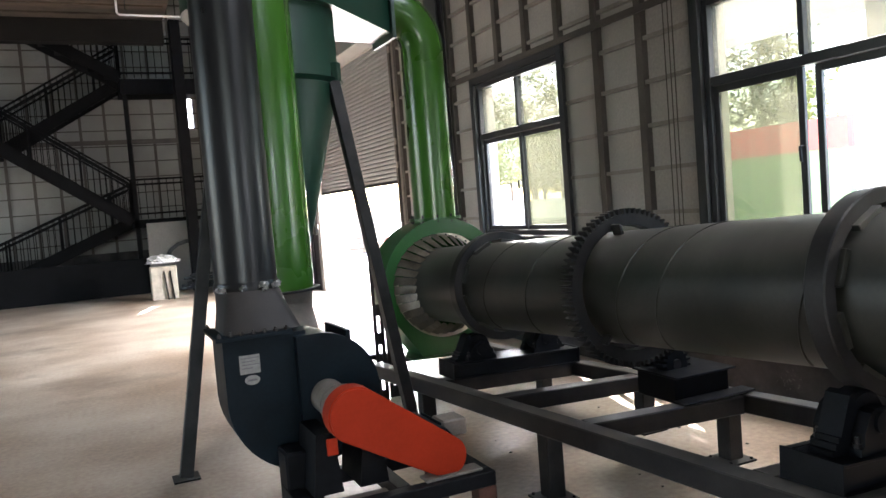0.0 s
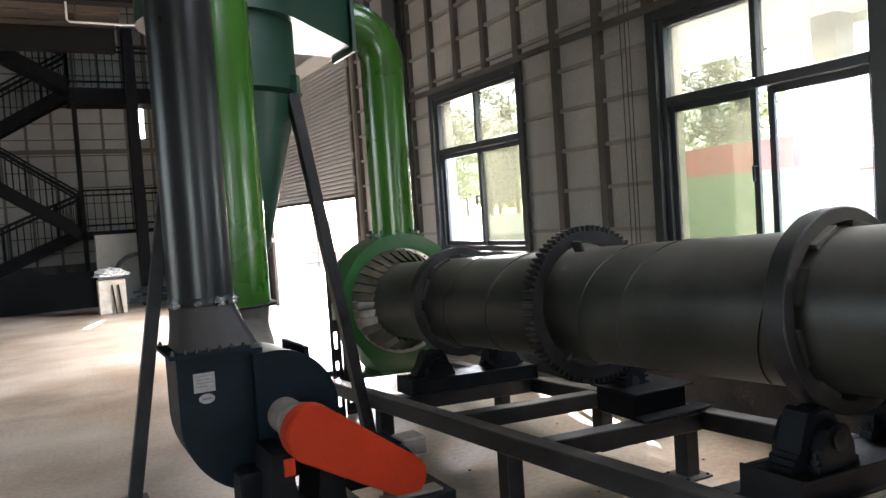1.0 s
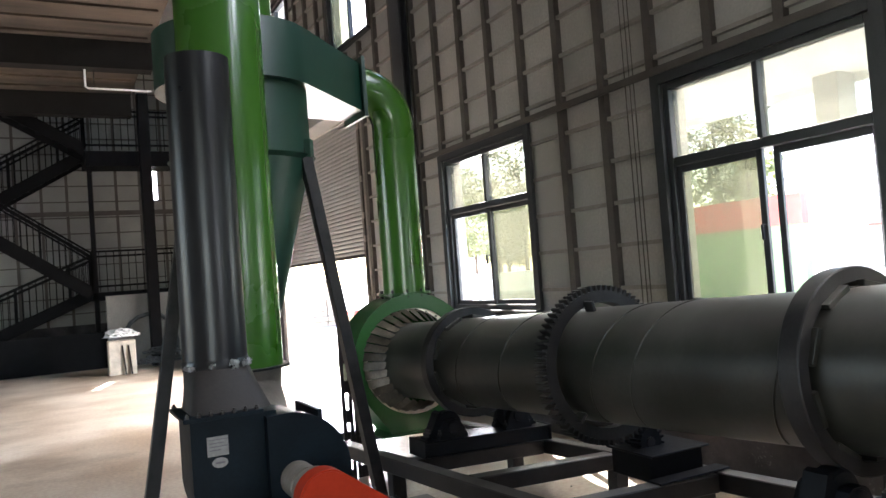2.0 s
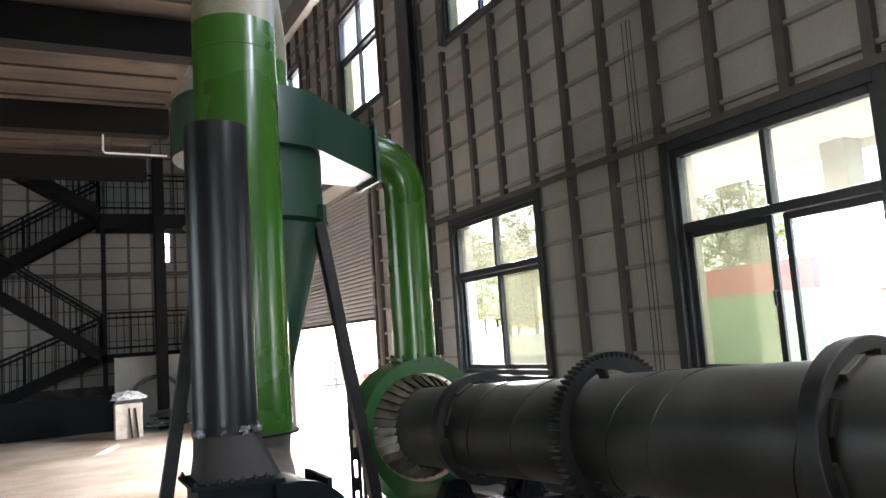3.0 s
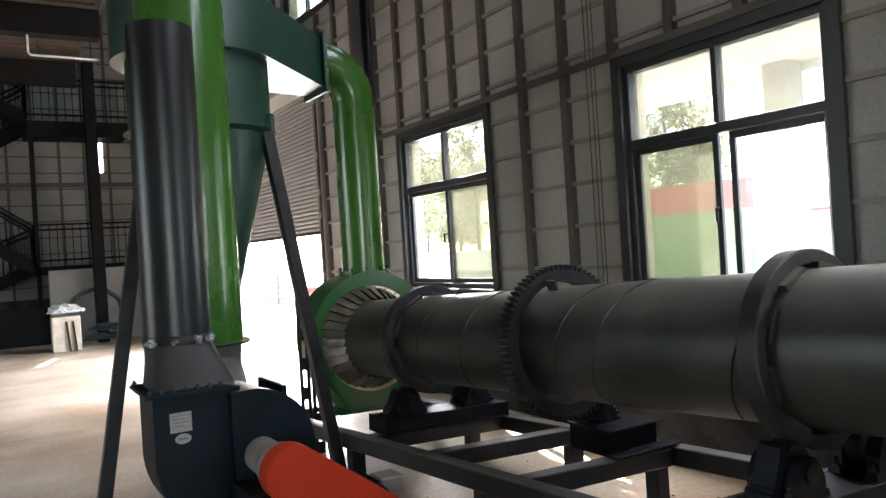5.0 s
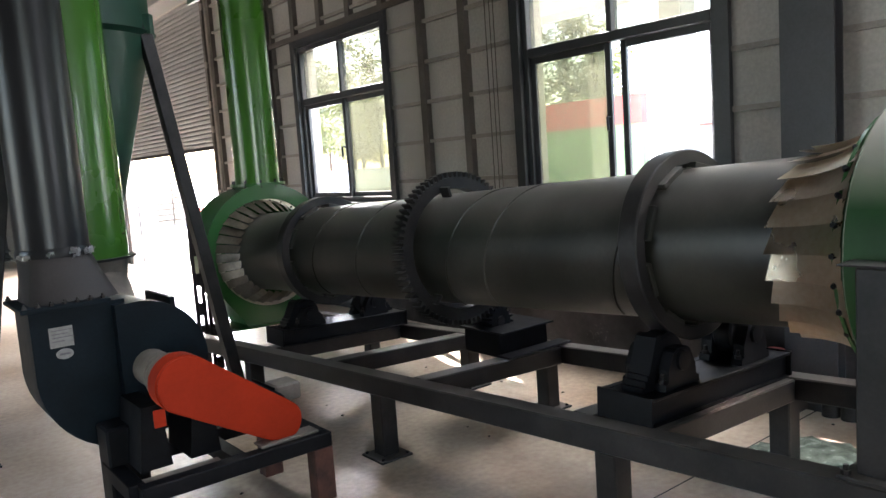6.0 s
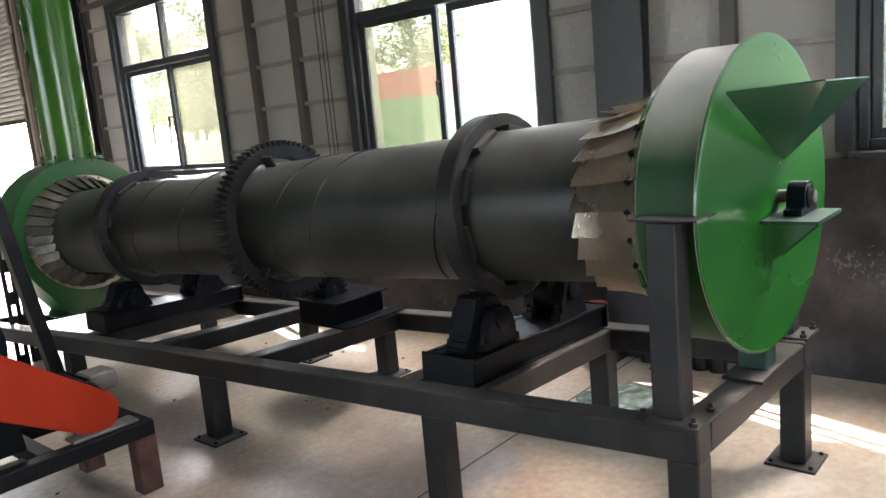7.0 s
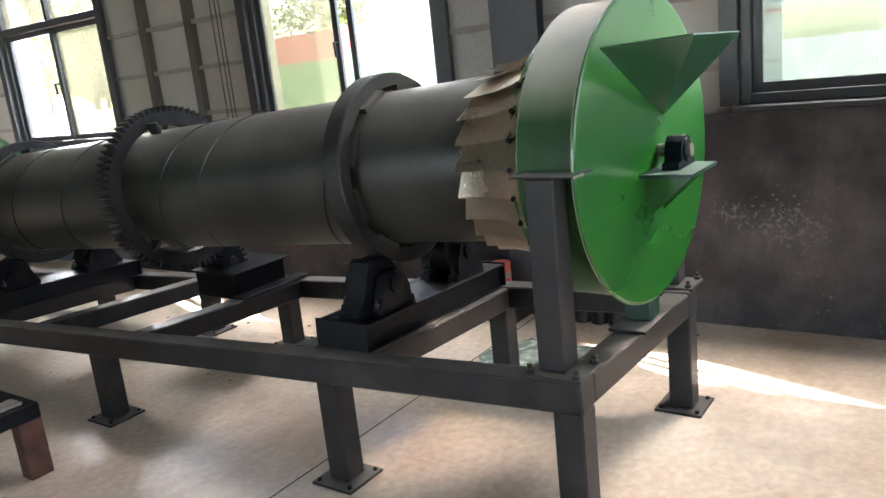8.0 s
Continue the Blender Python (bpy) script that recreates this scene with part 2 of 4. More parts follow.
DULL = mat("dusty_transition", (0.024, 0.019, 0.017), 0.6, var=0.35, scale=6, bump=0.15)
WELD = mat("bare_weld", (0.24, 0.26, 0.20), 0.5, var=0.4, scale=40, bump=0.3)


# ---- mesh helpers ----
def part(name, bm, material, parent=None, label="", smooth=False):
    me = bpy.data.meshes.new(name)
    bm.normal_update()
    if smooth:
        for f in bm.faces:
            f.smooth = True
        for e in bm.edges:
            if len(e.link_faces) == 2 and e.calc_face_angle(0) > 0.6:
                e.smooth = False
    bm.to_mesh(me)
    bm.free()
    me.materials.append(material)
    ob = new(name, me)
    if parent:
        ob.parent = parent
    if label:
        ob["label"] = label
    return ob


def thing(name, label, category, group="", kind="", at=(0, 0, 0)):
    ob = new(name)
    ob.empty_display_size = 0.1
    ob.location = at
    return tagged(ob, label, category, group, kind)


def box(bm, x0, x1, y0, y1, z0, z1, bevel=0.0, m=None):
    r = bmesh.ops.create_cube(bm, size=1)
    mm = Matrix.Translation(((x0 + x1) / 2, (y0 + y1) / 2, (z0 + z1) / 2)) @ Matrix.Diagonal((abs(x1 - x0), abs(y1 - y0), abs(z1 - z0), 1))
    vs = r["verts"]
    bmesh.ops.transform(bm, matrix=mm, verts=vs)
    if bevel:
        es = list({e for v in vs for e in v.link_edges})
        vs = bmesh.ops.bevel(bm, geom=es, offset=bevel, segments=1, affect='EDGES')["verts"]
    if m is not None:
        bmesh.ops.transform(bm, matrix=m, verts=vs)
    return bm


def bx(*a, **k):
    return box(bmesh.new(), *a, **k)


def lathe(bm, p0, axis, profile, seg=48, cap=True, a0=0.0, a1=2 * math.pi):
    """Turn (distance, radius) pairs about the line from p0 along axis."""
    axis = Vector(axis).normalized()
    up = Vector((0, 0, 1)) if abs(axis.z) < 0.9 else Vector((1, 0, 0))
    u = (up - axis * up.dot(axis)).normalized()
    w = axis.cross(u)
    full = abs(a1 - a0 - 2 * math.pi) < 1e-6
    n = seg if full else seg + 1
    rings = []
    for d, r in profile:
        c = Vector(p0) + axis * d
        rings.append([bm.verts.new(c + (u * math.cos(a0 + (a1 - a0) * i / seg) + w * math.sin(a0 + (a1 - a0) * i / seg)) * r) for i in range(n)])
    for a, b in zip(rings, rings[1:]):
        for i in range(seg):
            j = (i + 1) % n
            bm.faces.new((a[i], a[j], b[j], b[i]))
    if cap and full:
        for ring in (rings[0], rings[-1]):
            bm.faces.new(ring)
    bmesh.ops.recalc_face_normals(bm, faces=bm.faces)
    return bm


def tube(bm, pts, radius, seg=20, cap=True):
    """A round bar or pipe along a line of points, of one radius or one for each point."""
    pts = [Vector(p) for p in pts]
    rad = radius if isinstance(radius, (list, tuple)) else [radius] * len(pts)
    rings, u = [], None
    for i, p in enumerate(pts):
        d = (pts[min(i + 1, len(pts) - 1)] - pts[max(i - 1, 0)]).normalized()
        if u is None:
            u = d.orthogonal().normalized()
        u = (u - d * u.dot(d)).normalized()
        w = d.cross(u)
        rings.append([bm.verts.new(p + (u * math.cos(2 * math.pi * k / seg) + w * math.sin(2 * math.pi * k / seg)) * rad[i]) for k in range(seg)])
    for a, b in zip(rings, rings[1:]):
        for k in range(seg):
            bm.faces.new((a[k], a[(k + 1) % seg], b[(k + 1) % seg], b[k]))
    if cap:
        bm.faces.new(rings[0][::-1]), bm.faces.new(rings[-1])
    return bm


def bar(bm, a, b, wide, high, up=(0, 0, 1), bevel=0.0):
    """A straight bar of rectangular section from a to b."""
    a, b = Vector(a), Vector(b)
    d = (b - a)
    y = d.normalized()
    x = y.cross(Vector(up)).normalized()
    z = x.cross(y)
    m = Matrix((x, y, z)).transposed().to_4x4()
    m.translation = (a + b) / 2
    return box(bm, -wide / 2, wide / 2, -d.length / 2, d.length / 2, -high / 2, high / 2, bevel, m)


def prism(bm, outline, thick, m):
    """An outline in the x-z plane, made thick along y, then moved by m."""
    lo = [bm.verts.new(m @ Vector((x, -thick / 2, z))) for x, z in outline]
    hi = [bm.verts.new(m @ Vector((x, thick / 2, z))) for x, z in outline]
    n = len(outline)
    bm.faces.new(lo), bm.faces.new(hi[::-1])
    for i in range(n):
        bm.faces.new((lo[i], hi[i], hi[(i + 1) % n], lo[(i + 1) % n]))
    bmesh.ops.recalc_face_normals(bm, faces=bm.faces)
    return bm


# ---- the hall ----
WX = 5.45                     # inner face of the long window wall
BAYS = [-12.0, -4.9, 2.12, 8.9, 16.0, 22.0]
END_Y, BACK_Y, LEFT_X, ROOF_Z = 22.2, -13.0, -14.0, 8.6
SILL, RAIL, HEAD = 1.2, 2.36, 2.98
OPEN = [(6.36, 8.13, SILL, HEAD), (2.74, 4.45, SILL, HEAD), (-0.85, 0.92, SILL, HEAD), (-4.4, -2.6, SILL, HEAD), (-8.0, -6.2, SILL, HEAD),
        (6.36, 8.05, 5.28, 7.1), (2.74, 4.45, 5.28, 7.1), (-0.85, 0.92, 5.28, 7.1), (-4.4, -2.6, 5.28, 7.1), (10.1, 11.8, 5.3, 7.1), (14.0, 15.7, 5.5, 7.2), (17.6, 19.2, 5.5, 7.2)]
DOOR = (10.75, 15.45, 0.0, 4.2)

bm = bx(LEFT_X, WX + 0.25, BACK_Y, END_Y, -0.25, 0.0)
tagged(part("floor", bm, CONCRETE), "dusty tan power-trowelled concrete floor slab", "floor", kind="structure")


def pierced(name, x0, x1, ya, yb, za, zb, holes, material, label):
    """A wall along y with rectangular openings right through it."""
    ys = sorted({ya, yb, *[h[0] for h in holes], *[h[1] for h in holes]})
    zs = sorted({za, zb, *[h[2] for h in holes], *[h[3] for h in holes]})
    ys, zs = [y for y in ys if ya <= y <= yb], [z for z in zs if za <= z <= zb]
    bm = bmesh.new()
    solid = lambda i, j: not any(h[0] <= (ys[i] + ys[i + 1]) / 2 <= h[1] and h[2] <= (zs[j] + zs[j + 1]) / 2 <= h[3] for h in holes)
    for i in range(len(ys) - 1):
        for j in range(len(zs) - 1):
            if solid(i, j):
                box(bm, x0, x1, ys[i], ys[i + 1], zs[j], zs[j + 1])
    bmesh.ops.remove_doubles(bm, verts=bm.verts, dist=1e-5)
    seen = {}
    for f in bm.faces:
        seen.setdefault(tuple(round(c, 4) for c in f.calc_center_median()), []).append(f)
    bmesh.ops.delete(bm, geom=[f for fs in seen.values() if len(fs) > 1 for f in fs], context='FACES_ONLY')
    return tagged(part(name, bm, material), label, "wall", kind="structure")


wall_east = pierced("wall_east", WX, WX + 0.2, BACK_Y, END_Y, 1.16, ROOF_Z, OPEN + [DOOR], PANEL, "pale grey insulated panel wall with steel studs")
plinth = pierced("plinth_east", WX - 0.05, WX + 0.2, BACK_Y, END_Y, 0.0, 1.16, [DOOR], SKIRT, "dark stained brown masonry plinth under the windows")

# studs and thin girts of the panel wall, kept clear of the openings
def clear_spans(fixed, lo, hi, along_z):
    cuts = []
    for y0, y1, z0, z1 in OPEN + [DOOR]:
        a0, a1, b0, b1 = (y0, y1, z0, z1) if along_z else (z0, z1, y0, y1)
        if a0 - 0.10 < fixed < a1 + 0.10:
            cuts.append((b0 - 0.09, b1 + 0.09))
    spans, at = [], lo
    for c0, c1 in sorted(cuts):
        if c0 > at:
            spans.append((at, c0))
        at = max(at, c1)
    if hi > at:
        spans.append((at, hi))
    return [s for s in spans if s[1] - s[0] > 0.1]


y = -12.86
while y < END_Y - 0.3:
    yy = y
    for z0, z1 in clear_spans(yy, 1.17, ROOF_Z - 0.05, True):
        part("stud", bx(WX - 0.06, WX - 0.001, yy - 0.04, yy + 0.04, z0, z1), STUD, wall_east)
    y += 0.60
z = 1.40
while z < ROOF_Z - 0.2:
    for a, b in clear_spans(z, BACK_Y + 0.05, END_Y - 0.05, False):
        part("girt", bx(WX - 0.045, WX - 0.001, a, b, z - 0.017, z + 0.017), GIRT, wall_east)
    z += 0.362
for q in (0.0, 0.045, 0.10):
    bm_w = bmesh.new()
    part("conduit", box(bm_w, WX - 0.068, WX - 0.062, 4.72 + q, 4.726 + q, 1.17, 4.2), STUD, wall_east)
part("belt_rail", bx(WX - 0.085, WX - 0.061, BACK_Y + 0.05, 9.0, 3.06, 3.12), STUD, wall_east)
for y in BAYS:
    if y < 20:
        col = thing("steel_column", "dark grey steel H column against the panel wall", "column", "wall columns", "structure")
        part("flange", bx(WX - 0.19, WX - 0.175, y - 0.15, y + 0.15, 0, ROOF_Z - 0.3), COLUMN, col)
        part("web", bx(WX - 0.175, WX - 0.10, y - 0.008, y + 0.008, 0, ROOF_Z - 0.3), COLUMN, col)
        part("flange", bx(WX - 0.10, WX - 0.087, y - 0.15, y + 0.15, 0, ROOF_Z - 0.3), COLUMN, col)


def window(name, y0, y1, z0, z1, rail, label, dusty_left, gap=0.0, both=False):
    w = tagged(new(name), label, "window", kind="structure")
    f = 0.055
    xa, xb = WX - 0.03, WX + 0.07
    part("window_frame", bx(xa, xb, y0, y0 + f, z0, z1, 0.004), FRAME, w)
    part("window_frame", bx(xa, xb, y1 - f, y1, z0, z1, 0.004), FRAME, w)
    part("window_frame", bx(xa, xb, y0 + f, y1 - f, z1 - f, z1, 0.004), FRAME, w)
    part("window_frame", bx(xa, xb, y0 + f, y1 - f, z0, z0 + f, 0.004), FRAME, w)
    part("transom", bx(xa, xb, y0 + f, y1 - f, rail - 0.035, rail + 0.035, 0.004), FRAME, w)
    ym = (y0 + y1) / 2
    part("mullion", bx(xa + 0.01, xb - 0.01, ym - 0.022, ym + 0.022, rail + 0.035, z1 - f, 0.003), FRAME, w)
    for a, b in ((y0 + f, ym - 0.022), (ym + 0.022, y1 - f)):
        g = part("pane", bx(WX + 0.02, WX + 0.026, a, b, rail + 0.035, z1 - f), HAZY if z1 < 4 else CLEAR, w, "dusty upper pane" if z1 < 4 else "clear upper pane")
        g.visible_shadow = False
    # two sliding sashes; the one at the larger y is dusty, the other stands slid half open
    for k, (a, b, gm) in enumerate(((ym - 0.025 + gap / 2, y1 - f, FROST if both else DUSTY if dusty_left else CLEAR), (y0 + f, ym + 0.025 - gap, FROST if both else CLEAR if dusty_left else DUSTY))):
        xs = WX + (0.0 if k == 0 else 0.035)
        s = part("sash", bx(xs, xs + 0.03, a, a + 0.05, z0 + f, rail - 0.035, 0.003), FRAME, w)
        part("sash_stile", bx(xs, xs + 0.03, b - 0.05, b, z0 + f, rail - 0.035, 0.003), FRAME, s)
        part("sash_rail", bx(xs, xs + 0.03, a + 0.05, b - 0.05, z0 + f, z0 + f + 0.05, 0.003), FRAME, s)
        part("sash_rail", bx(xs, xs + 0.03, a + 0.05, b - 0.05, rail - 0.085, rail - 0.035, 0.003), FRAME, s)
        g = part("pane", bx(xs + 0.012, xs + 0.018, a + 0.05, b - 0.05, z0 + f + 0.05, rail - 0.085), gm, s)
        g.visible_shadow = False
    part("window_sill", bx(WX - 0.09, WX + 0.21, y0 - 0.03, y1 + 0.03, z0 - 0.035, z0 - 0.002, 0.006), FRAME, w)
    hd = bmesh.new()
    tube(hd, [(WX + 0.01, ym + 0.03, 1.80), (WX - 0.04, ym + 0.03, 1.80), (WX - 0.045, ym + 0.02, 1.70)], 0.011, 8)
    if rail < 3:
        part("handle", hd, BLACK, w, "black sash handle")
    else:
        hd.free()
    return w


for i, (y0, y1, z0, z1) in enumerate(OPEN):
    low = z1 < 4
    window("window_%d" % (i + 1), y0, y1, z0, z1, RAIL if low else z0 + 1.05, "dark aluminium sliding window with two transom lights" if low else "high dark aluminium window, blown bright by daylight", i != 0 if low else True, 0.075 if i == 1 else 0.0, i in (2, 3, 4))
    part("window_trim", bx(WX - 0.07, WX - 0.031, y0 - 0.09, y0 - 0.002, z0, z1 + 0.09), FRAME if low else STUD, wall_east)
    part("window_trim", bx(WX - 0.07, WX - 0.031, y1 + 0.002, y1 + 0.09, z0, z1 + 0.09), FRAME if low else STUD, wall_east)
    part("window_trim", bx(WX - 0.07, WX - 0.031, y0, y1, z1 + 0.002, z1 + 0.09), FRAME if low else STUD, wall_east)

# roller shutter, half raised, in the far bay
sh = tagged(new("roller_shutter"), "grey ribbed steel roller shutter, half raised", "shutter", kind="structure")
n = 32
for i in range(n):
    z0 = 2.03 + i * 0.068
    bm = bmesh.new()
    lathe(bm, (WX + 0.06, DOOR[0] + 0.05, z0 + 0.034), (0, 1, 0), [(0, 0.036), (DOOR[1] - DOOR[0] - 0.1, 0.036)], 10)
    for v in bm.verts:
        v.co.x = WX + 0.06 + (v.co.x - WX - 0.06) * 0.9
    part("slat", bm, SHUTTER, sh)
part("bottom_bar", bx(WX + 0.03, WX + 0.09, DOOR[0] + 0.05, DOOR[1] - 0.05, 1.98, 2.03), STEEL, sh)
for y in (DOOR[0], DOOR[1]):
    part("guide", bx(WX - 0.07, WX + 0.12, y - 0.16, y + 0.04, 0, 4.3, 0.005), GIRT, sh)
    part("guide_channel", bx(WX - 0.10, WX - 0.07, y - 0.10, y - 0.03, 0, 4.3), STUD, sh)
    for z in (1.3, 2.2, 2.55, 3.1, 3.9):
        part("bolt_plate", bx(WX - 0.12, WX - 0.101, y - 0.15, y - 0.09, z, z + 0.09), GIRT, sh)
part("coil_box", bx(WX - 0.35, WX - 0.001, DOOR[0] - 0.2, DOOR[1] + 0.2, 4.2, 4.75, 0.01), SHUTTER, sh)

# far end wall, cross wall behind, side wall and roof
wall_end = tagged(part("wall_north", box(box(box(bx(LEFT_X, 3.80, END_Y, END_Y + 0.2, 0, ROOF_Z), 3.98, WX + 0.2, END_Y, END_Y + 0.2, 0, ROOF_Z), 3.80, 3.98, END_Y, END_Y + 0.2, 0, 4.25), 3.80, 3.98, END_Y, END_Y + 0.2, 5.45, ROOF_Z), DIMMED_PANEL), "pale panel end wall behind a steel stair", "wall", kind="structure")
x = -3.1
while x < WX - 0.2:
    part("stud", bx(x - 0.035, x + 0.035, END_Y - 0.06, END_Y - 0.001, 1.0, ROOF_Z - 0.1), STUD, wall_end)
    x += 0.6
z = 1.3
while z < ROOF_Z - 0.2:
    part("girt", bx(-3.5, WX - 0.05, END_Y - 0.05, END_Y - 0.001, z - 0.015, z + 0.015), STUD, wall_end)
    z += 0.42
part("beam", bx(-3.5, WX - 0.05, END_Y - 0.14, END_Y - 0.061, 3.86, 3.98), STUD, wall_end)
tagged(part("plinth_north", bx(-3.5, WX - 0.06, END_Y - 0.12, END_Y - 0.062, 0, 1.0), SKIRT), "dark masonry plinth of the end wall", "wall", kind="structure")
# unseen closing walls; their openings are added for the fill lamps
tagged(part("wall_south", box(box(bx(-1.5, WX + 0.2, BACK_Y - 0.2, BACK_Y, 0, ROOF_Z), LEFT_X, -6.5, BACK_Y - 0.2, BACK_Y, 0, ROOF_Z), -6.5, -1.5, BACK_Y - 0.2, BACK_Y, 4.2, ROOF_Z), LOW_BOUNCE), "unseen panel wall closing the hall, darkened, with an added opening", "wall", kind="structure")
tagged(part("wall_west", box(box(bx(LEFT_X - 0.2, LEFT_X, BACK_Y, 5.0, 0, ROOF_Z), LEFT_X - 0.2, LEFT_X, 13.0, END_Y, 0, ROOF_Z), LEFT_X - 0.2, LEFT_X, 5.0, 13.0, 4.6, ROOF_Z), LOW_BOUNCE), "unseen panel wall closing the hall, darkened, with an added opening", "wall", kind="structure")
# the unseen overhang past the window wall is added to shade the high windows
tagged(part("ceiling", bx(LEFT_X - 0.2, WX + 2.1, BACK_Y - 0.2, END_Y + 0.2, ROOF_Z, ROOF_Z + 0.15), ROOF), "grey metal sheet roof with an added sun-blocking eave", "ceiling", kind="structure")
# concrete gallery slab on dark steel beams
SLAB_X, SLAB_Z = 3.0, 6.2
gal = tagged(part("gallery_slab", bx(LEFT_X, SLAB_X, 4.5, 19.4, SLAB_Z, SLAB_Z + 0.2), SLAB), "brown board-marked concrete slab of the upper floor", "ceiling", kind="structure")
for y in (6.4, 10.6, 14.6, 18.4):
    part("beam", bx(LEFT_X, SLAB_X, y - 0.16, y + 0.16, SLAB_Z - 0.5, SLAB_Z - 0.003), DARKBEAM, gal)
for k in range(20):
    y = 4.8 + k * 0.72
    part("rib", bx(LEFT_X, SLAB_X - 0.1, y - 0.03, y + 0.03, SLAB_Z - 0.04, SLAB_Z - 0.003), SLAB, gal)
part("post", bx(3.20, 3.44, 18.9, 19.2, 0.0, SLAB_Z + 0.2, 0.01), STAIR, gal)

# ---- steel stair against the end wall ----
st = thing("steel_stair", "black steel stair with barred railings", "stair")


def flight(x0, z0, x1, z1, y0, y1):
    for y in (y0, y1):
        bm = bmesh.new()
        bar(bm, (x0, y, z0), (x1, y, z1), 0.04, 0.28, up=(0, 0, 1))
        s = part("stringer", bm, STAIR, st)
    nst = max(4, int(abs(z1 - z0) / 0.18))
    for i in range(nst):
        k = (i + 0.5) / nst
        x, z = x0 + (x1 - x0) * k, z0 + (z1 - z0) * k
        part("tread", bx(x - 0.15, x + 0.15, min(y0, y1) + 0.02, max(y0, y1) - 0.02, z, z + 0.03), STAIR, st)
    for y in (y0, y1):
        rail_line((x0, y, z0), (x1, y, z1))


def rail_line(a, b, top=0.98):
    a, b = Vector(a), Vector(b)
    for h in (top, top - 0.12, 0.14):
        bm = bmesh.new()
        bar(bm, a + Vector((0, 0, h)), b + Vector((0, 0, h)), 0.045, 0.045)
        part("rail", bm, STAIR, st)
    n = max(2, int((b - a).length / 0.16))
    for i in range(n + 1):
        p = a.lerp(b, i / n)
        t = 0.05 if i % 8 == 0 else 0.018
        part("baluster", bx(p.x - t / 2, p.x + t / 2, p.y - t / 2, p.y + t / 2, p.z + 0.02, p.z + top), STAIR, st)


def landing(x0, x1, z, y0, y1):
    part("landing", bx(x0, x1, y0, y1, z - 0.2, z), STAIR, st)
    rail_line((x0, y0, z), (x1, y0, z))


flight(-2.0, 0.02, 2.08, 1.75, 21.1, 21.9)
landing(2.08, 4.4, 1.80, 20.0, 21.95)
flight(2.08, 1.78, -0.7, 3.74, 20.0, 20.9)
landing(-2.0, -0.7, 3.72, 20.0, 21.95)
flight(-0.7, 3.66, 2.08, 5.30, 21.1, 21.9)
landing(2.08, 4.4, 5.22, 20.0, 21.95)
part("landing_beam", bx(2.08, 4.4, 19.94, 19.99, 4.84, 5.21), STAIR, st)
flight(2.08, 5.25, -0.7, 6.85, 20.0, 20.9)
part("post", bx(2.10, 2.20, 20.0, 20.1, 0, 4.99), STAIR, st)
tagged(part("block_wall", bx(2.33, 5.3, 19.6, 19.8, 0, 1.70), CEMENT), "low grey cement block wall beside the stair", "wall", kind="structure")
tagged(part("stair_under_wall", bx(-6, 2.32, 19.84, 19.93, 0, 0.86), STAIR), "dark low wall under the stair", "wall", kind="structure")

# ---- rotary drum line ----
AX, R = 3.80, 0.3155
SL = -0.0567                       # fall of the drum along y


def axz(y):
    return 1.258 + SL * y


def on_axis(y):
    return Vector((AX, y, axz(y)))


ADIR = Vector((0, 1, SL)).normalized()


def ftop(y, x=3.80):
    return 0.553 - 0.047 * (y - 0.89) - 0.036 * (x - 3.80)


XN, XF, B = 3.25, 4.34, 0.105       # frame beam centres and tube size


def xn(y):
    return 3.268 - 0.024 * (y - 0.89)
frame_ob = thing("machine_frame", "dark grey welded box-section machine frame on bolted feet", "frame")
for xa, xb in ((xn(0.862), xn(6.6)), (XF, XF)):
    bm = bmesh.new()
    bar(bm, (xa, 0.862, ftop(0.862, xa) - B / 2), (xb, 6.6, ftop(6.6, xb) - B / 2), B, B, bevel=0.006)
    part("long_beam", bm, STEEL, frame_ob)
for y, wide in ((0.915, B), (1.77, B), (2.10, B), (3.18, B), (4.05, B), (4.85, B), (6.55, B)):
    xa = xn(y)
    bm = bmesh.new()
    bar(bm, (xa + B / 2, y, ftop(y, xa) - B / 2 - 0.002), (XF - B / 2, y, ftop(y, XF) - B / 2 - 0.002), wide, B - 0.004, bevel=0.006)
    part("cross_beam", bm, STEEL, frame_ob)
for near, ys in ((True, (0.913, 1.91, 3.44, 5.0, 6.5)), (False, (0.913, 1.80, 3.31, 4.05, 5.3, 6.5))):
    for y in ys:
        x = xn(y) if near else XF
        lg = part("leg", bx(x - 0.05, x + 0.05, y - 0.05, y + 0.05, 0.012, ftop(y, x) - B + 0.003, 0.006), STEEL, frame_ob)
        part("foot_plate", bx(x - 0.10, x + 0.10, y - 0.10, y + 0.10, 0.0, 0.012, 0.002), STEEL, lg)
        for sx in (-0.078, 0.078):
            for sy in (-0.078, 0.078):
                bm = bmesh.new()
                lathe(bm, (x + sx, y + sy, 0.012), (0, 0, 1), [(0, 0.009), (0.010, 0.009)], 6)
                part("anchor_bolt", bm, BLACK, lg)

drum = thing("rotary_drum", "dark olive-grey steel rotary drum with welded spiral seams", "drum")
bm = bmesh.new()
lathe(bm, on_axis(1.05), ADIR, [(0, R - 0.02), (0, R), (5.05, R), (5.05, R - 0.02)], 72)
part("shell", bm, DRUM, drum, smooth=True)
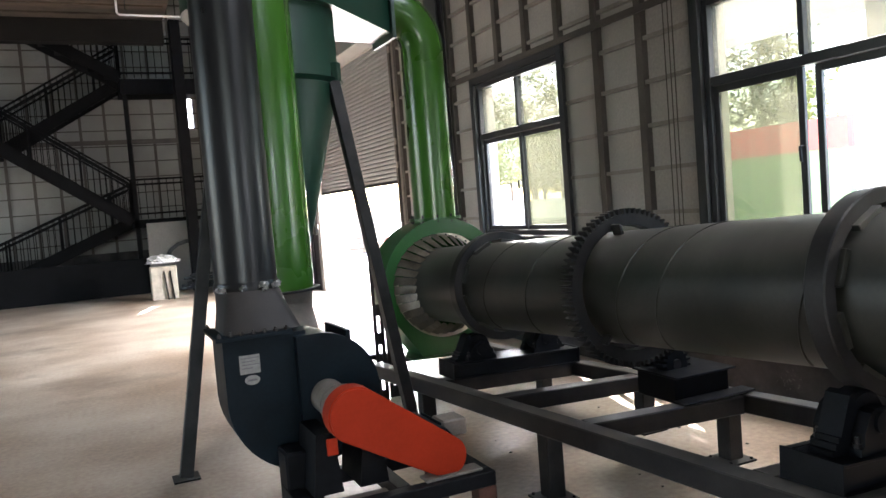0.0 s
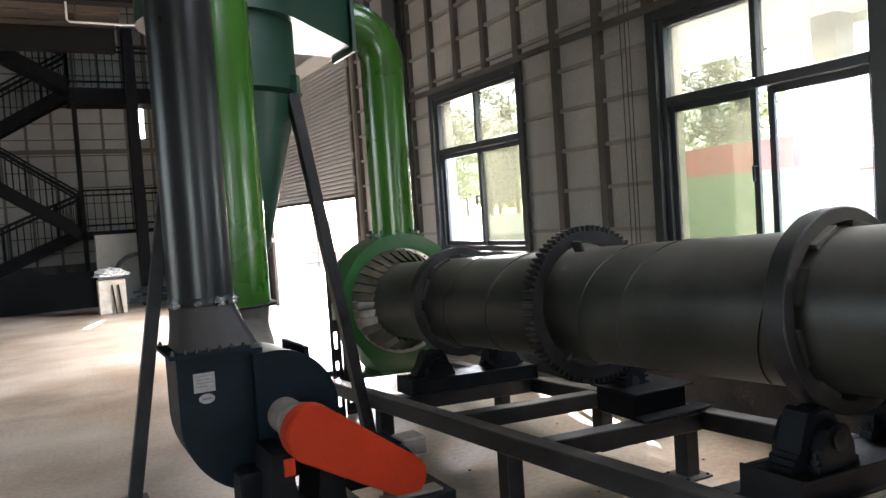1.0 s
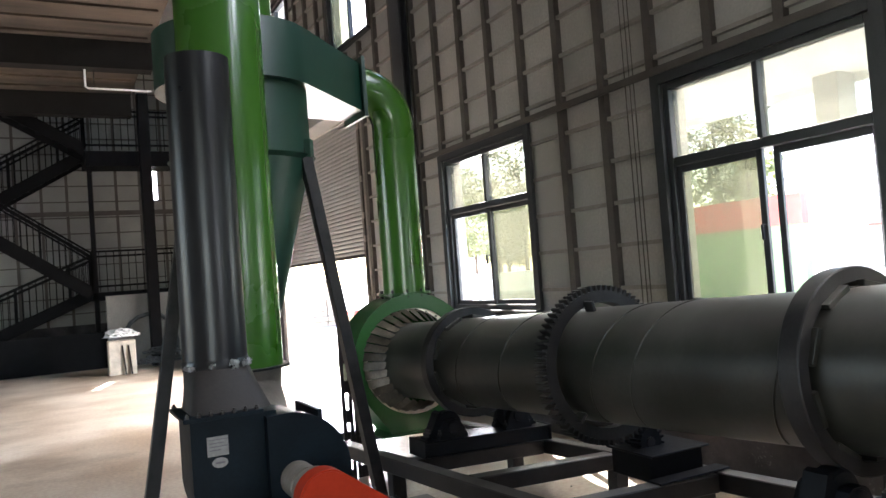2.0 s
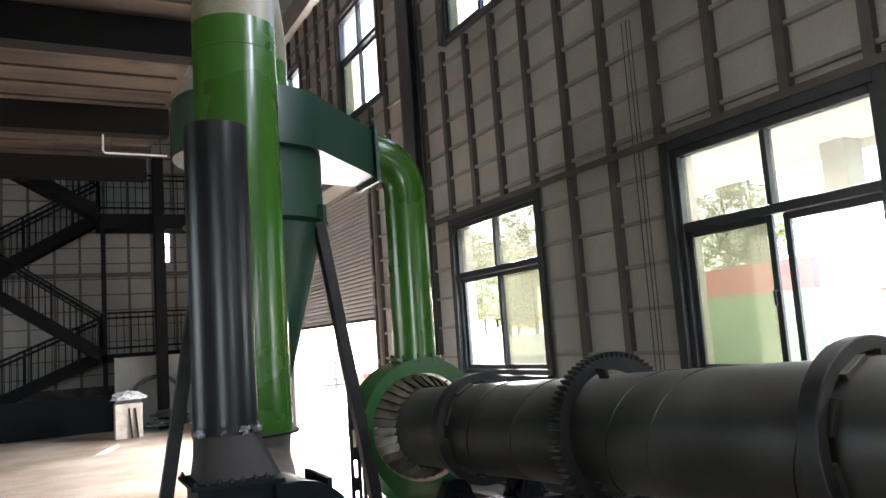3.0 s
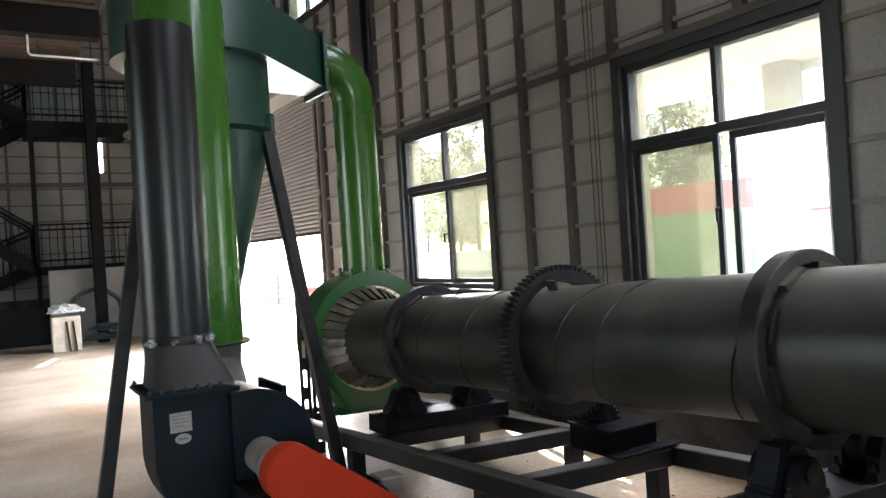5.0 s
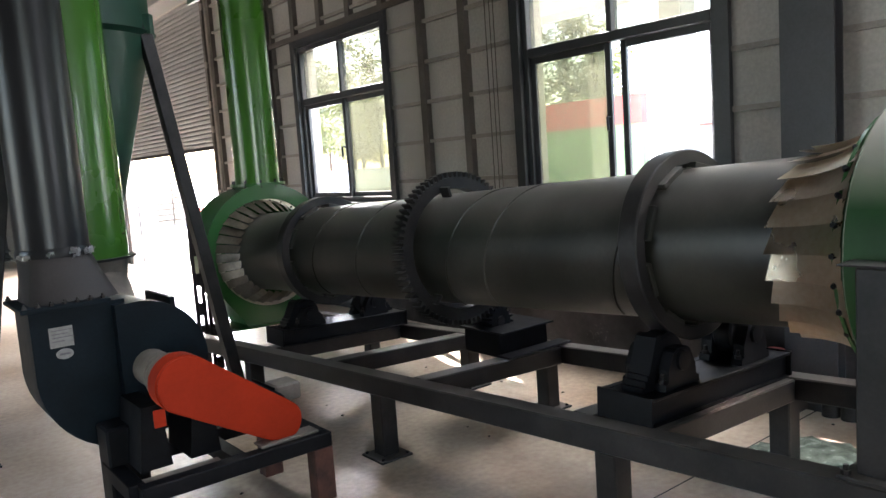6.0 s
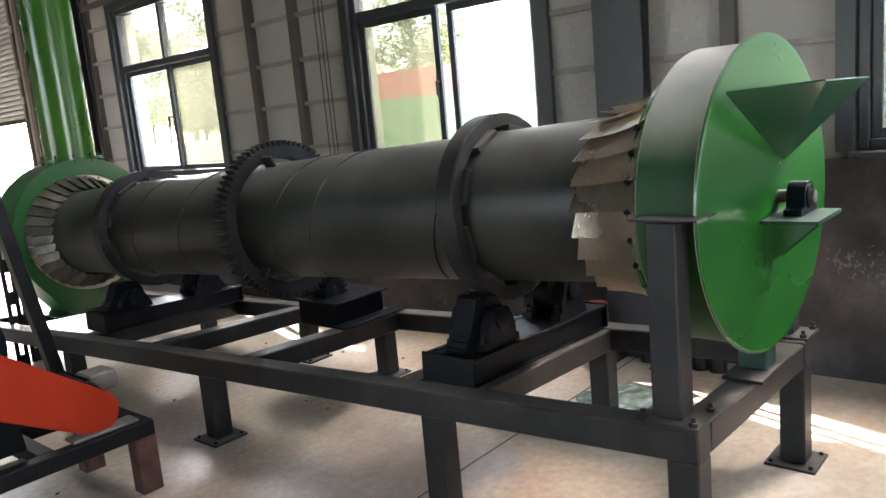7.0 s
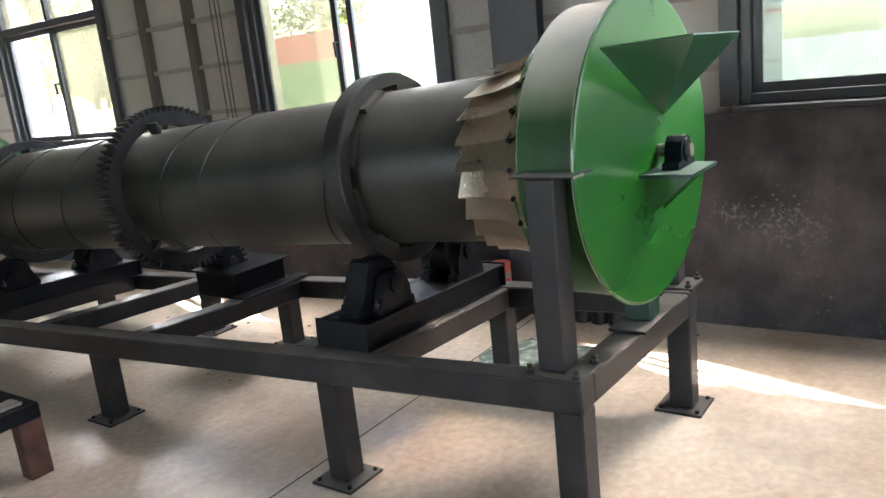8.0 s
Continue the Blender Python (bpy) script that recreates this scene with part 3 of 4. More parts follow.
# raised weld seams that wind round the shell
for y0 in (1.75, 2.55, 2.85, 3.75, 4.3):
    pts = []
    for i in range(40):
        a = radians(-80 + i * 6)
        c = on_axis(y0 + 0.42 * i / 40)
        pts.append(c + Vector((-math.sin(a) * (R + 0.001), 0, math.cos(a) * (R + 0.001))))
    bm = bmesh.new()
    tube(bm, pts, 0.005, 6)
    part("weld_seam", bm, DRUM, drum)
RING_Y = (1.93, 4.93)
for y in RING_Y:
    bm = bmesh.new()
    lathe(bm, on_axis(y - 0.045), ADIR, [(0, R + 0.022), (0, R + 0.074), (0.006, R + 0.080), (0.084, R + 0.080), (0.09, R + 0.074), (0.09, R + 0.022), (0, R + 0.022)], 80, cap=False)
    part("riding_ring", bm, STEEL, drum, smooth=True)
    for k in range(9):
        a = radians(k * 40 + 12)
        bm = bmesh.new()
        c = on_axis(y) + Vector((math.sin(a), 0, math.cos(a))) * (R + 0.010)
        box(bm, -0.07, 0.07, -0.06, 0.06, -0.012, 0.013, 0.002, Matrix.Translation(c) @ Matrix.Rotation(a, 4, 'Y'))
        part("ring_pad", bm, DRUM, drum)


def gear(bm, c, axis_dir, r_in, r_root, r_tip, teeth, wide, seg=4):
    """A spur gear ring with tapered teeth."""
    u = Vector((1, 0, 0))
    w = axis_dir.cross(u).normalized()
    prof = []
    for t in range(teeth):
        for k, r in ((0.0, r_root), (0.28, r_root), (0.40, r_tip), (0.66, r_tip), (0.78, r_root)):
            prof.append((2 * math.pi * (t + k) / teeth, r))
    rings = []
    for d, inner in ((-wide / 2, True), (-wide / 2, False), (wide / 2, False), (wide / 2, True)):
        rings.append([bm.verts.new(c + axis_dir * d + (u * math.cos(a) + w * math.sin(a)) * (r_in if inner else r)) for a, r in prof])
    n = len(prof)
    for a, b in ((0, 1), (1, 2), (2, 3), (3, 0)):
        for i in range(n):
            bm.faces.new((rings[a][i], rings[a][(i + 1) % n], rings[b][(i + 1) % n], rings[b][i]))
    bmesh.ops.recalc_face_normals(bm, faces=bm.faces)
    return bm


GY = 3.44
part("ring_gear", gear(bmesh.new(), on_axis(GY), ADIR, R + 0.03, R + 0.095, R + 0.125, 76, 0.075), STEEL, drum, "dark cast ring gear")
for k in range(3):
    a = radians(k * 120 - 18)
    c = on_axis(GY - 0.06) + Vector((math.sin(a), 0, math.cos(a))) * (R + 0.03)
    bm = bmesh.new()
    box(bm, -0.010, 0.010, -0.035, 0.04, -0.03, 0.03, 0.004, Matrix.Translation(c) @ Matrix.Rotation(a, 4, 'Y'))
    part("gear_lug", bm, STEEL, drum)


def roller_station(y):
    """Two trunnion rollers between cheek plates on a channel bed across the frame."""
    s = thing("trunnion_station", "black trunnion roller station on a steel channel bed", "support", "trunnion stations")
    y -= 0.045
    x0, x1, w = XN + 0.05, XF - 0.02, 0.10
    tilt = Matrix.Translation((3.80, y, ftop(y))) @ Matrix.Rotation(math.atan(0.036), 4, 'Y')
    h = 0.105
    for side in (-1, 1):
        ch = part("bed_channel", bx(x0 - 3.80, x1 - 3.80, side * w - 0.006, side * w + 0.006, 0.006, h - 0.006, m=tilt), BLACK, s)
        part("channel_flange", bx(x0 - 3.80, x1 - 3.80, side * w - 0.006 - 0.022 * (side < 0), side * w + 0.006 + 0.022 * (side > 0), h - 0.0055, h + 0.006, 0.002, m=tilt), BLACK, ch)
        part("channel_flange", bx(x0 - 3.80, x1 - 3.80, side * w - 0.006 - 0.022 * (side < 0), side * w + 0.006 + 0.022 * (side > 0), 0.0, 0.0055, m=tilt), BLACK, ch)
    part("end_plate", bx(x0 - 3.812, x0 - 3.8005, -w - 0.03, w + 0.03, 0.0, h + 0.012, 0.002, m=tilt), BLACK, s)
    part("end_plate", bx(x1 - 3.7995, x1 - 3.788, -w - 0.03, w + 0.03, 0.0, h + 0.012, 0.002, m=tilt), BLACK, s)
    part("bed_plate", bx(x0 - 3.80, x1 - 3.80, -w + 0.0065, w - 0.0065, h - 0.012, h + 0.004, m=tilt), BLACK, s)
    zc, rr = axz(y), 0.10
    for sx in (-1, 1):
        ang = radians(33)
        cx = AX + sx * math.sin(ang) * (R + 0.080 + rr)
        cz = zc - math.cos(ang) * (R + 0.080 + rr)
        bm = bmesh.new()
        lathe(bm, (cx, y - 0.046, cz), (0, 1, 0), [(0, rr * 0.4), (0, rr - 0.01), (0.01, rr), (0.082, rr), (0.092, rr - 0.01), (0.092, rr * 0.4)], 32)
        ro = part("roller", bm, BLACK, s, smooth=True)
        bm = bmesh.new()
        lathe(bm, (cx, y - 0.112, cz), (0, 1, 0), [(0, 0.026), (0.224, 0.026)], 16)
        part("shaft", bm, STEEL, ro, smooth=True)
        zb = ftop(y, cx) + h + 0.007
        top = cz + 0.050 - zb
        out = [(-0.112, 0), (0.112, 0), (0.108, 0.028), (0.092, 0.034), (0.088, top * 0.5), (0.052, top - 0.012), (0.030, top), (-0.030, top), (-0.052, top - 0.012), (-0.088, top * 0.5), (-0.092, 0.034), (-0.108, 0.028)]
        for yy in (-0.078, 0.078):
            pb = part("cheek_plate", prism(bmesh.new(), out, 0.05, Matrix.Translation((cx, y + yy, zb))), BLACK, s)
            bm = bmesh.new()
            lathe(bm, (cx, y + yy - 0.040, cz), (0, 1, 0), [(0, 0.026), (0.002, 0.040), (0.0145, 0.042)], 24)
            part("bearing_cap", bm, BLACK, pb, smooth=True)
            for q in (-0.099, 0.099):
                bm = bmesh.new()
                lathe(bm, (cx + q, y + yy, zb + 0.030), (0, 0, 1), [(0, 0.015), (0.014, 0.015), (0.014, 0.009), (0.036, 0.009)], 6)
                part("bolt", bm, STEEL, pb)
        # stepped wedge that braces the outer side of the cheeks
        steps = [(0.185, 0), (0.185, 0.022), (0.165, 0.022), (0.165, 0.045), (0.150, 0.045), (0.150, 0.065), (0.138, 0.065), (0.085, top + 0.045), (0.060, top + 0.055), (0.060, 0)]
        part("brace_block", prism(bmesh.new(), [(sx * px, pz) for px, pz in steps], 0.098, Matrix.Translation((cx, y, zb))), BLACK, s)
    return s


for y in RING_Y:
    roller_station(y)

# pinion bench under the ring gear
pin = thing("pinion_drive", "black pinion drive on a raised steel bench", "drive")
zt = ftop(3.42)
part("bench", bx(3.92, XF - 0.03, 3.26, 3.58, zt - 0.022, zt + 0.122, 0.006), BLACK, pin)
part("bench_top", bx(3.90, XF - 0.01, 3.22, 3.60, zt + 0.123, zt + 0.134, 0.003), BLACK, pin)
part("bench_foot", bx(3.86, XF + 0.03, 3.125, 3.225, zt + 0.004, zt + 0.016, 0.003), BLACK, pin)
pc = Vector((AX + 0.26, GY, axz(GY) - 0.47))
pn = part("pinion", gear(bmesh.new(), pc, ADIR, 0.03, 0.075, 0.10, 17, 0.09), BLACK, pin)
bm = bmesh.new()
lathe(bm, pc - Vector((0, 0.05, 0)), (0, 1, 0), [(0, 0.028), (0.30, 0.028)], 14)
part("shaft", bm, STEEL, pin, smooth=True)
part("pillow_block", prism(bmesh.new(), [(-0.11, 0), (0.11, 0), (0.08, 0.06), (0.05, pc.z - zt - 0.10), (-0.05, pc.z - zt - 0.10), (-0.08, 0.06)], 0.06, Matrix.Translation((pc.x, 3.57, zt + 0.141))), BLACK, pin)


def seal(y0, y1, r0, r1, count, twist, parent, lap=1.22, metal=STAINLESS, skew=0.0, curve=1.0):
    """Overlapping thin metal blades between the drum and a fixed hood."""
    for k in range(count):
        a0, a1 = 2 * math.pi * k / count, 2 * math.pi * (k + lap) / count
        bm = bmesh.new()
        rows = []
        for q in range(5):
            u = q / 4
            row = []
            for j in range(4):
                t = j / 3
                a = a0 + (a1 - a0) * t
                y = y0 + (y1 - y0) * u + skew * t * (1 - u) * (1 if y1 > y0 else -1)
                c = on_axis(y)
                rr = r0 + (r1 - r0) * u ** curve + 0.003 + twist * (1 - t) ** 2 * (1 - 0.55 * u)
                row.append(bm.verts.new(c + Vector((math.sin(a) * rr, 0, math.cos(a) * rr))))
            rows.append(row)
        for p, q in zip(rows, rows[1:]):
            for j in range(3):
                bm.faces.new((p[j], p[j + 1], q[j + 1], q[j]))
        bmesh.ops.solidify(bm, geom=bm.faces[:], thickness=0.002)
        part("seal_strip", bm, metal, parent, smooth=True)


# ---- feed end hood: a flat drum casing with a disc front ----
hood = thing("discharge_hood", "gloss green round end casing with riveted seal strips", "hood")
hc = Vector((3.86, 0.86, 1.185))
hdir = Vector((0.07, 1, 0)).normalized()
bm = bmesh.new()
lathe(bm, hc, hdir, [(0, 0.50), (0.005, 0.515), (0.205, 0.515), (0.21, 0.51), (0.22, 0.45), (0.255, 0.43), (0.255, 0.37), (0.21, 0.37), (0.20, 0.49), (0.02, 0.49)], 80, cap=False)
part("casing", bm, CASING, hood, "green rolled side, dusty on top with painted light", smooth=True)
bm = bmesh.new()
lathe(bm, hc - hdir * 0.012, hdir, [(0, 0.53), (0.002, 0.54), (0.010, 0.54), (0.011, 0.53)], 80)
part("front_disc", bm, DISC, hood, "gloss green front disc")
for d, r in ((-0.002, 0.5395), (0.204, 0.5145)):
    bm = bmesh.new()
    lathe(bm, hc + hdir * d, hdir, [(-0.002, r), (0, r + 0.002), (0.002, r)], 90, cap=False)
    part("weld_edge", bm, WELD, hood, "pale bare weld bead")
bm = bmesh.new()
lathe(bm, hc + hdir * 0.256, hdir, [(0, 0.38), (0, 0.46), (0.012, 0.46), (0.012, 0.38)], 64, cap=False)
part("rear_flange", bm, GREEN, hood, smooth=True)
seal(1.40, 1.125, R + 0.004, 0.392, 24, 0.026, hood, 1.25, skew=0.022, curve=2.2)
for k in range(26):
    a = 2 * math.pi * (k + 0.5) / 26
    bm = bmesh.new()
    c = on_axis(1.15) + Vector((math.sin(a), 0, math.cos(a))) * 0.388
    lathe(bm, c, (math.sin(a), 0, math.cos(a)), [(0, 0.011), (0.016, 0.009)], 6)
    part("rivet", bm, BLACK, hood)
# chute wedge on the disc
fy = hc.y - 0.012
bm = bmesh.new()
V = [bm.verts.new(p) for p in ((3.47, fy, 1.54), (4.26, fy, 1.54), (4.00, fy, 1.285), (3.56, fy - 0.25, 1.55), (4.10, fy - 0.25, 1.55))]
for q in ((0, 2, 3), (2, 4, 3), (1, 4, 2)):
    bm.faces.new([V[i] for i in q])
bmesh.ops.recalc_face_normals(bm, faces=bm.faces)
bmesh.ops.solidify(bm, geom=bm.faces[:], thickness=0.006)
part("feed_chute", bm, CHUTE, hood, "open wedge-shaped green feed chute")
# bearing on its bracket
sh_y = fy - 0.16
# deep green here puts the shadow below the disc into the shelf's colour
br = part("bracket_shelf", bx(3.74, 4.03, sh_y - 0.02, fy - 0.001, 1.105, 1.117), DKGREEN, hood)
for x in (3.80, 3.96):
    tri = [(0, 0), (0.165, 0), (0, -0.155)]
    part("gusset", prism(bmesh.new(), tri, 0.006, Matrix.Translation((x, fy - 0.001, 1.104)) @ Matrix.Rotation(radians(-90), 4, 'Z')), GREEN, br)
bb = part("bearing_block", prism(bmesh.new(), [(-0.115, 0), (0.115, 0), (0.115, 0.026), (0.075, 0.034), (0.072, 0.085), (0.058, 0.118), (0.03, 0.138), (-0.03, 0.138), (-0.058, 0.118), (-0.072, 0.085), (-0.075, 0.034), (-0.115, 0.026)], 0.075, Matrix.Translation((3.93, fy - 0.075, 1.117)) @ Matrix.Scale(0.78, 4)), FANBLUE, hood, "dark cast pillow bearing")
bm = bmesh.new()
lathe(bm, (3.93, fy - 0.125, 1.174), (0, 1, 0), [(0, 0.018), (0.002, 0.023), (0.123, 0.023)], 20)
part("shaft", bm, BARESTEEL, bb, smooth=True)
bm = bmesh.new()
lathe(bm, (3.93, fy - 0.110, 1.174), (0, 1, 0), [(0, 0.026), (0, 0.040), (0.012, 0.043)], 24, cap=False)
part("seal_ring", bm, BLACK, bb, smooth=True)
for q in range(9):
    bm = bmesh.new()
    bmesh.ops.create_icosphere(bm, subdivisions=1, radius=0.004 + 0.003 * (q % 3), matrix=Matrix.Translation((3.93 + 0.016 * q, fy - 0.003, 1.280 + 0.008 * math.sin(q * 2.1))))
    part("weld_blob", bm, WELD, hood)
# posts that carry the casing
for x in (3.30, 4.405):
    zt = ftop(0.93, x)
    p = part("post", bx(x - 0.047, x + 0.047, 0.925, 1.02, zt + 0.012, 1.188, 0.005), STEEL, hood)
    part("base_plate", bx(x - 0.085, x + 0.085, 0.86, 1.06, zt, zt + 0.012, 0.002), STEEL, p)
    part("cap_plate", bx(x - 0.05, 3.40 if x < 4 else x + 0.05, 0.858, 1.07, 1.189, 1.195, 0.002), STEEL, p)
    part("weld_bead", bx(x - 0.051, x + 0.02, 0.855, 0.8575, 1.187, 1.195), WELD, p, "pale bare weld bead")
    for sx in (-0.066, 0.066):
        for yy in (0.88, 1.04):
            bm = bmesh.new()
            lathe(bm, (x + sx, yy, zt + 0.012), (0, 0, 1), [(0, 0.014), (0.014, 0.014), (0.014, 0.008), (0.03, 0.008)], 6)
            part("bolt", bm, STEEL, p)
part("foot", bx(3.83, 3.93, 0.86, 0.96, ftop(0.9) + 0.012, 0.70, 0.004), DKGREEN, hood)
part("foot_plate", bx(3.72, 4.04, 0.84, 0.98, ftop(0.9) + 0.0, ftop(0.9) + 0.012, 0.002), STEEL, hood)

# ---- far end suction hood with its riser ----
sh2 = thing("suction_hood", "gloss green round suction hood at the drum end", "hood")
hc2 = on_axis(6.0)
hx = 0.05                          # the hood sits a little off the drum line
foot = ftop(6.2) - hc2.z
out = [(0.555 * math.cos(radians(a)), 0.555 * math.sin(radians(a))) for a in range(-38, 219, 4)] + [(-0.24, foot), (0.24, foot)]
bm = bmesh.new()
rim = [[bm.verts.new((AX + hx + x, hc2.y + y, hc2.z + z)) for x, z in out] for y in (0.0, 0.40)]
for i in range(len(out)):
    j = (i + 1) % len(out)
    bm.faces.new((rim[0][i], rim[0][j], rim[1][j], rim[1][i]))
bm.faces.new(rim[1])
bmesh.ops.recalc_face_normals(bm, faces=bm.faces)
bmesh.ops.solidify(bm, geom=bm.faces[:], thickness=0.006)
part("casing", bm, GREEN, sh2, smooth=True)
# pierced front plate: quads from the round hole out to the edge
bm = bmesh.new()
n = 96
ins, outs = [], []
for k in range(n):
    a = 2 * math.pi * k / n
    d = Vector((math.cos(a), math.sin(a)))
    reach = 0.555
    if d.y < 0:
        reach = 9.0
        poly = out
        for i in range(len(poly)):
            p, q = Vector(poly[i]), Vector(poly[(i + 1) % len(poly)])
            e = q - p
            den = d.x * e.y - d.y * e.x
            if abs(den) > 1e-9:
                t, u = (p.x * e.y - p.y * e.x) / den, (p.x * d.y - p.y * d.x) / den
                if t > 0 and -1e-6 <= u <= 1 + 1e-6:
                    reach = min(reach, t)
    ins.append(bm.verts.new((AX + hx + d.x * 0.44, hc2.y - 0.004, hc2.z + d.y * 0.44)))
    outs.append(bm.verts.new((AX + hx + d.x * (reach + 0.012), hc2.y - 0.004, hc2.z + d.y * (reach + 0.012))))
for k in range(n):
    bm.faces.new((ins[k], ins[(k + 1) % n], outs[(k + 1) % n], outs[k]))
bmesh.ops.recalc_face_normals(bm, faces=bm.faces)
bmesh.ops.solidify(bm, geom=bm.faces[:], thickness=0.006)
part("front_plate", bm, GREEN, sh2)
hc2 = hc2 + Vector((hx * 0.5, 0, 0))
bm = bmesh.new()
lathe(bm, hc2 - ADIR * 0.012, ADIR, [(0, 0.418), (0, 0.455), (0.011, 0.455), (0.011, 0.418)], 64, cap=False)
part("seal_ring", bm, STAINLESS, sh2, smooth=True)
seal(5.76, 5.985, R + 0.006, 0.43, 34, 0.022, sh2, 0.9, SHADED_STRIP)
zt = ftop(6.2)
part("base_plate", bx(3.48, 4.22, 5.96, 6.44, zt - 0.002, zt + 0.010, 0.002), GREEN, sh2)
duct_r = 0.185
DX = 3.885
rz = axz(6.2) + 0.565
bm = bmesh.new()
lathe(bm, (DX, 6.2, rz - 0.10), (0, 0, 1), [(0, duct_r), (0.1, duct_r)], 40)
part("collar", bm, GREEN, sh2, smooth=True)
riser = thing("suction_duct", "gloss green round suction duct with an elbow", "duct")
zb = 2.97
pts = [(DX, 6.2, rz + 0.02), (DX, 6.2, zb)]
er = 0.34
for i in range(1, 13):
    a = radians(90 * i / 12)
    pts.append((DX - er + er * math.cos(a), 6.2, zb + er * math.sin(a)))
bm = bmesh.new()
tube(bm, pts, duct_r, 40)
part("elbow_pipe", bm, PIPE, riser, smooth=True)
for zz, r in ((rz, 0.23), (rz + 0.013, 0.23)):
    bm = bmesh.new()
    lathe(bm, (DX, 6.2, zz), (0, 0, 1), [(0, duct_r), (0, r), (0.010, r), (0.010, duct_r)], 40, cap=False)
    fl = part("flange", bm, GREEN, riser)
for k in range(26):
    a = 2 * math.pi * (k + 0.5) / 26
    bm = bmesh.new()
    lathe(bm, hc2 + Vector((0.428 * math.sin(a), -0.013, 0.428 * math.cos(a))), (0, -1, 0), [(0, 0.009), (0.012, 0.007)], 6)
    part("rivet", bm, BLACK, sh2)
for k in range(10):
    a = 2 * math.pi * k / 10
    bm = bmesh.new()
    lathe(bm, (DX + 0.212 * math.cos(a), 6.2 + 0.212 * math.sin(a), rz - 0.02), (0, 0, 1), [(0, 0.010), (0.07, 0.010)], 6)
    part("bolt", bm, STEEL, riser)
EX = DX - er

# ---- cyclone on its tripod ----
cyc = thing("dust_cyclone", "deep green steel dust cyclone on angle-iron legs", "cyclone")
CX, CY, CR = 2.40, 5.62, 0.49
ZT, ZV, ZB = 3.47, 3.06, 2.56
# scroll head with a tangential inlet box
out = []
for i in range(41):
    a = radians(-44 - 226 * i / 40)
    r = 0.55 + 0.05 * i / 40
    out.append((CX + r * math.cos(a), CY + r * math.sin(a)))
out += [(EX - 0.02, 6.40), (EX - 0.02, 6.00)]
bm = bmesh.new()
lo = [bm.verts.new((x, y, ZV)) for x, y in out]
hi = [bm.verts.new((x, y, ZT)) for x, y in out]
bm.faces.new(lo[::-1]), bm.faces.new(hi)
for i in range(len(out)):
    j = (i + 1) % len(out)
    bm.faces.new((lo[i], lo[j], hi[j], hi[i]))
bmesh.ops.recalc_face_normals(bm, faces=bm.faces)
part("scroll_head", bm, DKGREEN, cyc, smooth=True)
part("inlet_flange", bx(EX - 0.019, EX + 0.012, 5.95, 6.45, ZV - 0.05, ZT + 0.05), DKGREEN, cyc)
bm = bmesh.new()
lathe(bm, (CX, CY, ZB), (0, 0, 1), [(0, CR), (ZV - ZB - 0.002, CR)], 56)
part("barrel", bm, DKGREEN, cyc, smooth=True)
bm = bmesh.new()
lathe(bm, (CX, CY, 0.95), (0, 0, 1), [(0, 0.10), (0.10, 0.10), (ZB - 0.95 - 0.03, CR - 0.01), (ZB - 0.952, CR + 0.035)], 56)
part("cone", bm, DKGREEN, cyc, smooth=True)
for fx, fy2 in ((1.51, 5.07), (3.09, 5.07), (2.30, 6.50)):
    d = Vector((fx - CX, fy2 - CY, 0)).normalized()
    top = Vector((CX, CY, ZB + 0.05)) + d * (CR - 0.02)
    bm = bmesh.new()
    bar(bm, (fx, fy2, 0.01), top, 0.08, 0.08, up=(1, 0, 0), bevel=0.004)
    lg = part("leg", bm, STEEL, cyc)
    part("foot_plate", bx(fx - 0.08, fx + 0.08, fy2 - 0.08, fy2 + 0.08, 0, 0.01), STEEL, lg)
    bm = bmesh.new()
    c = Vector((CX, CY, ZB + 0.06)) + d * (CR + 0.02)
    box(bm, -0.035, 0.035, -0.03, 0.025, -0.08, 0.05, 0.004, Matrix.Translation(c) @ Matrix.Rotation(math.atan2(d.y, d.x) - math.pi / 2, 4, 'Z'))
    part("bracket", bm, DKGREEN, lg)

# return pipe from the cyclone top down to the fan
GX, GYP, GR = 2.145, 5.0, 0.27
ret = thing("return_duct", "gloss green return duct bent over the cyclone", "duct")
top_z, pa, pb = 3.80, Vector((CX, CY, 0)), Vector((GX, GYP, 0))
half, mid = (pa - pb).length / 2, (pa + pb) / 2
pts = [(GX, GYP, 1.14), (GX, GYP, top_z)]
for i in range(1, 16):
    a = math.pi * i / 16
    p = mid + (pb - mid) * math.cos(a)
    pts.append((p.x, p.y, top_z + half * math.sin(a)))
pts += [(CX, CY, top_z), (CX, CY, ZT)]
for nm, seq, m in (("down_pipe", pts[:2], PIPE), ("bend", [(GX, GYP, top_z - 0.004)] + pts[1:18] + [(CX, CY, top_z - 0.004)], ELBOW), ("outlet_pipe", pts[17:], PIPE)):
    bm = bmesh.new()
    tube(bm, seq, GR, 44, cap=False)
    part(nm, bm, m, ret, "dull tan unpainted bend" if m is ELBOW else "", smooth=True)
for z in (3.60,):
    bm = bmesh.new()
    lathe(bm, (GX, GYP, z), (0, 0, 1), [(0, GR), (0.006, GR + 0.005), (0.012, GR)], 44, cap=False)
    part("weld_band", bm, PIPE, ret, smooth=True)

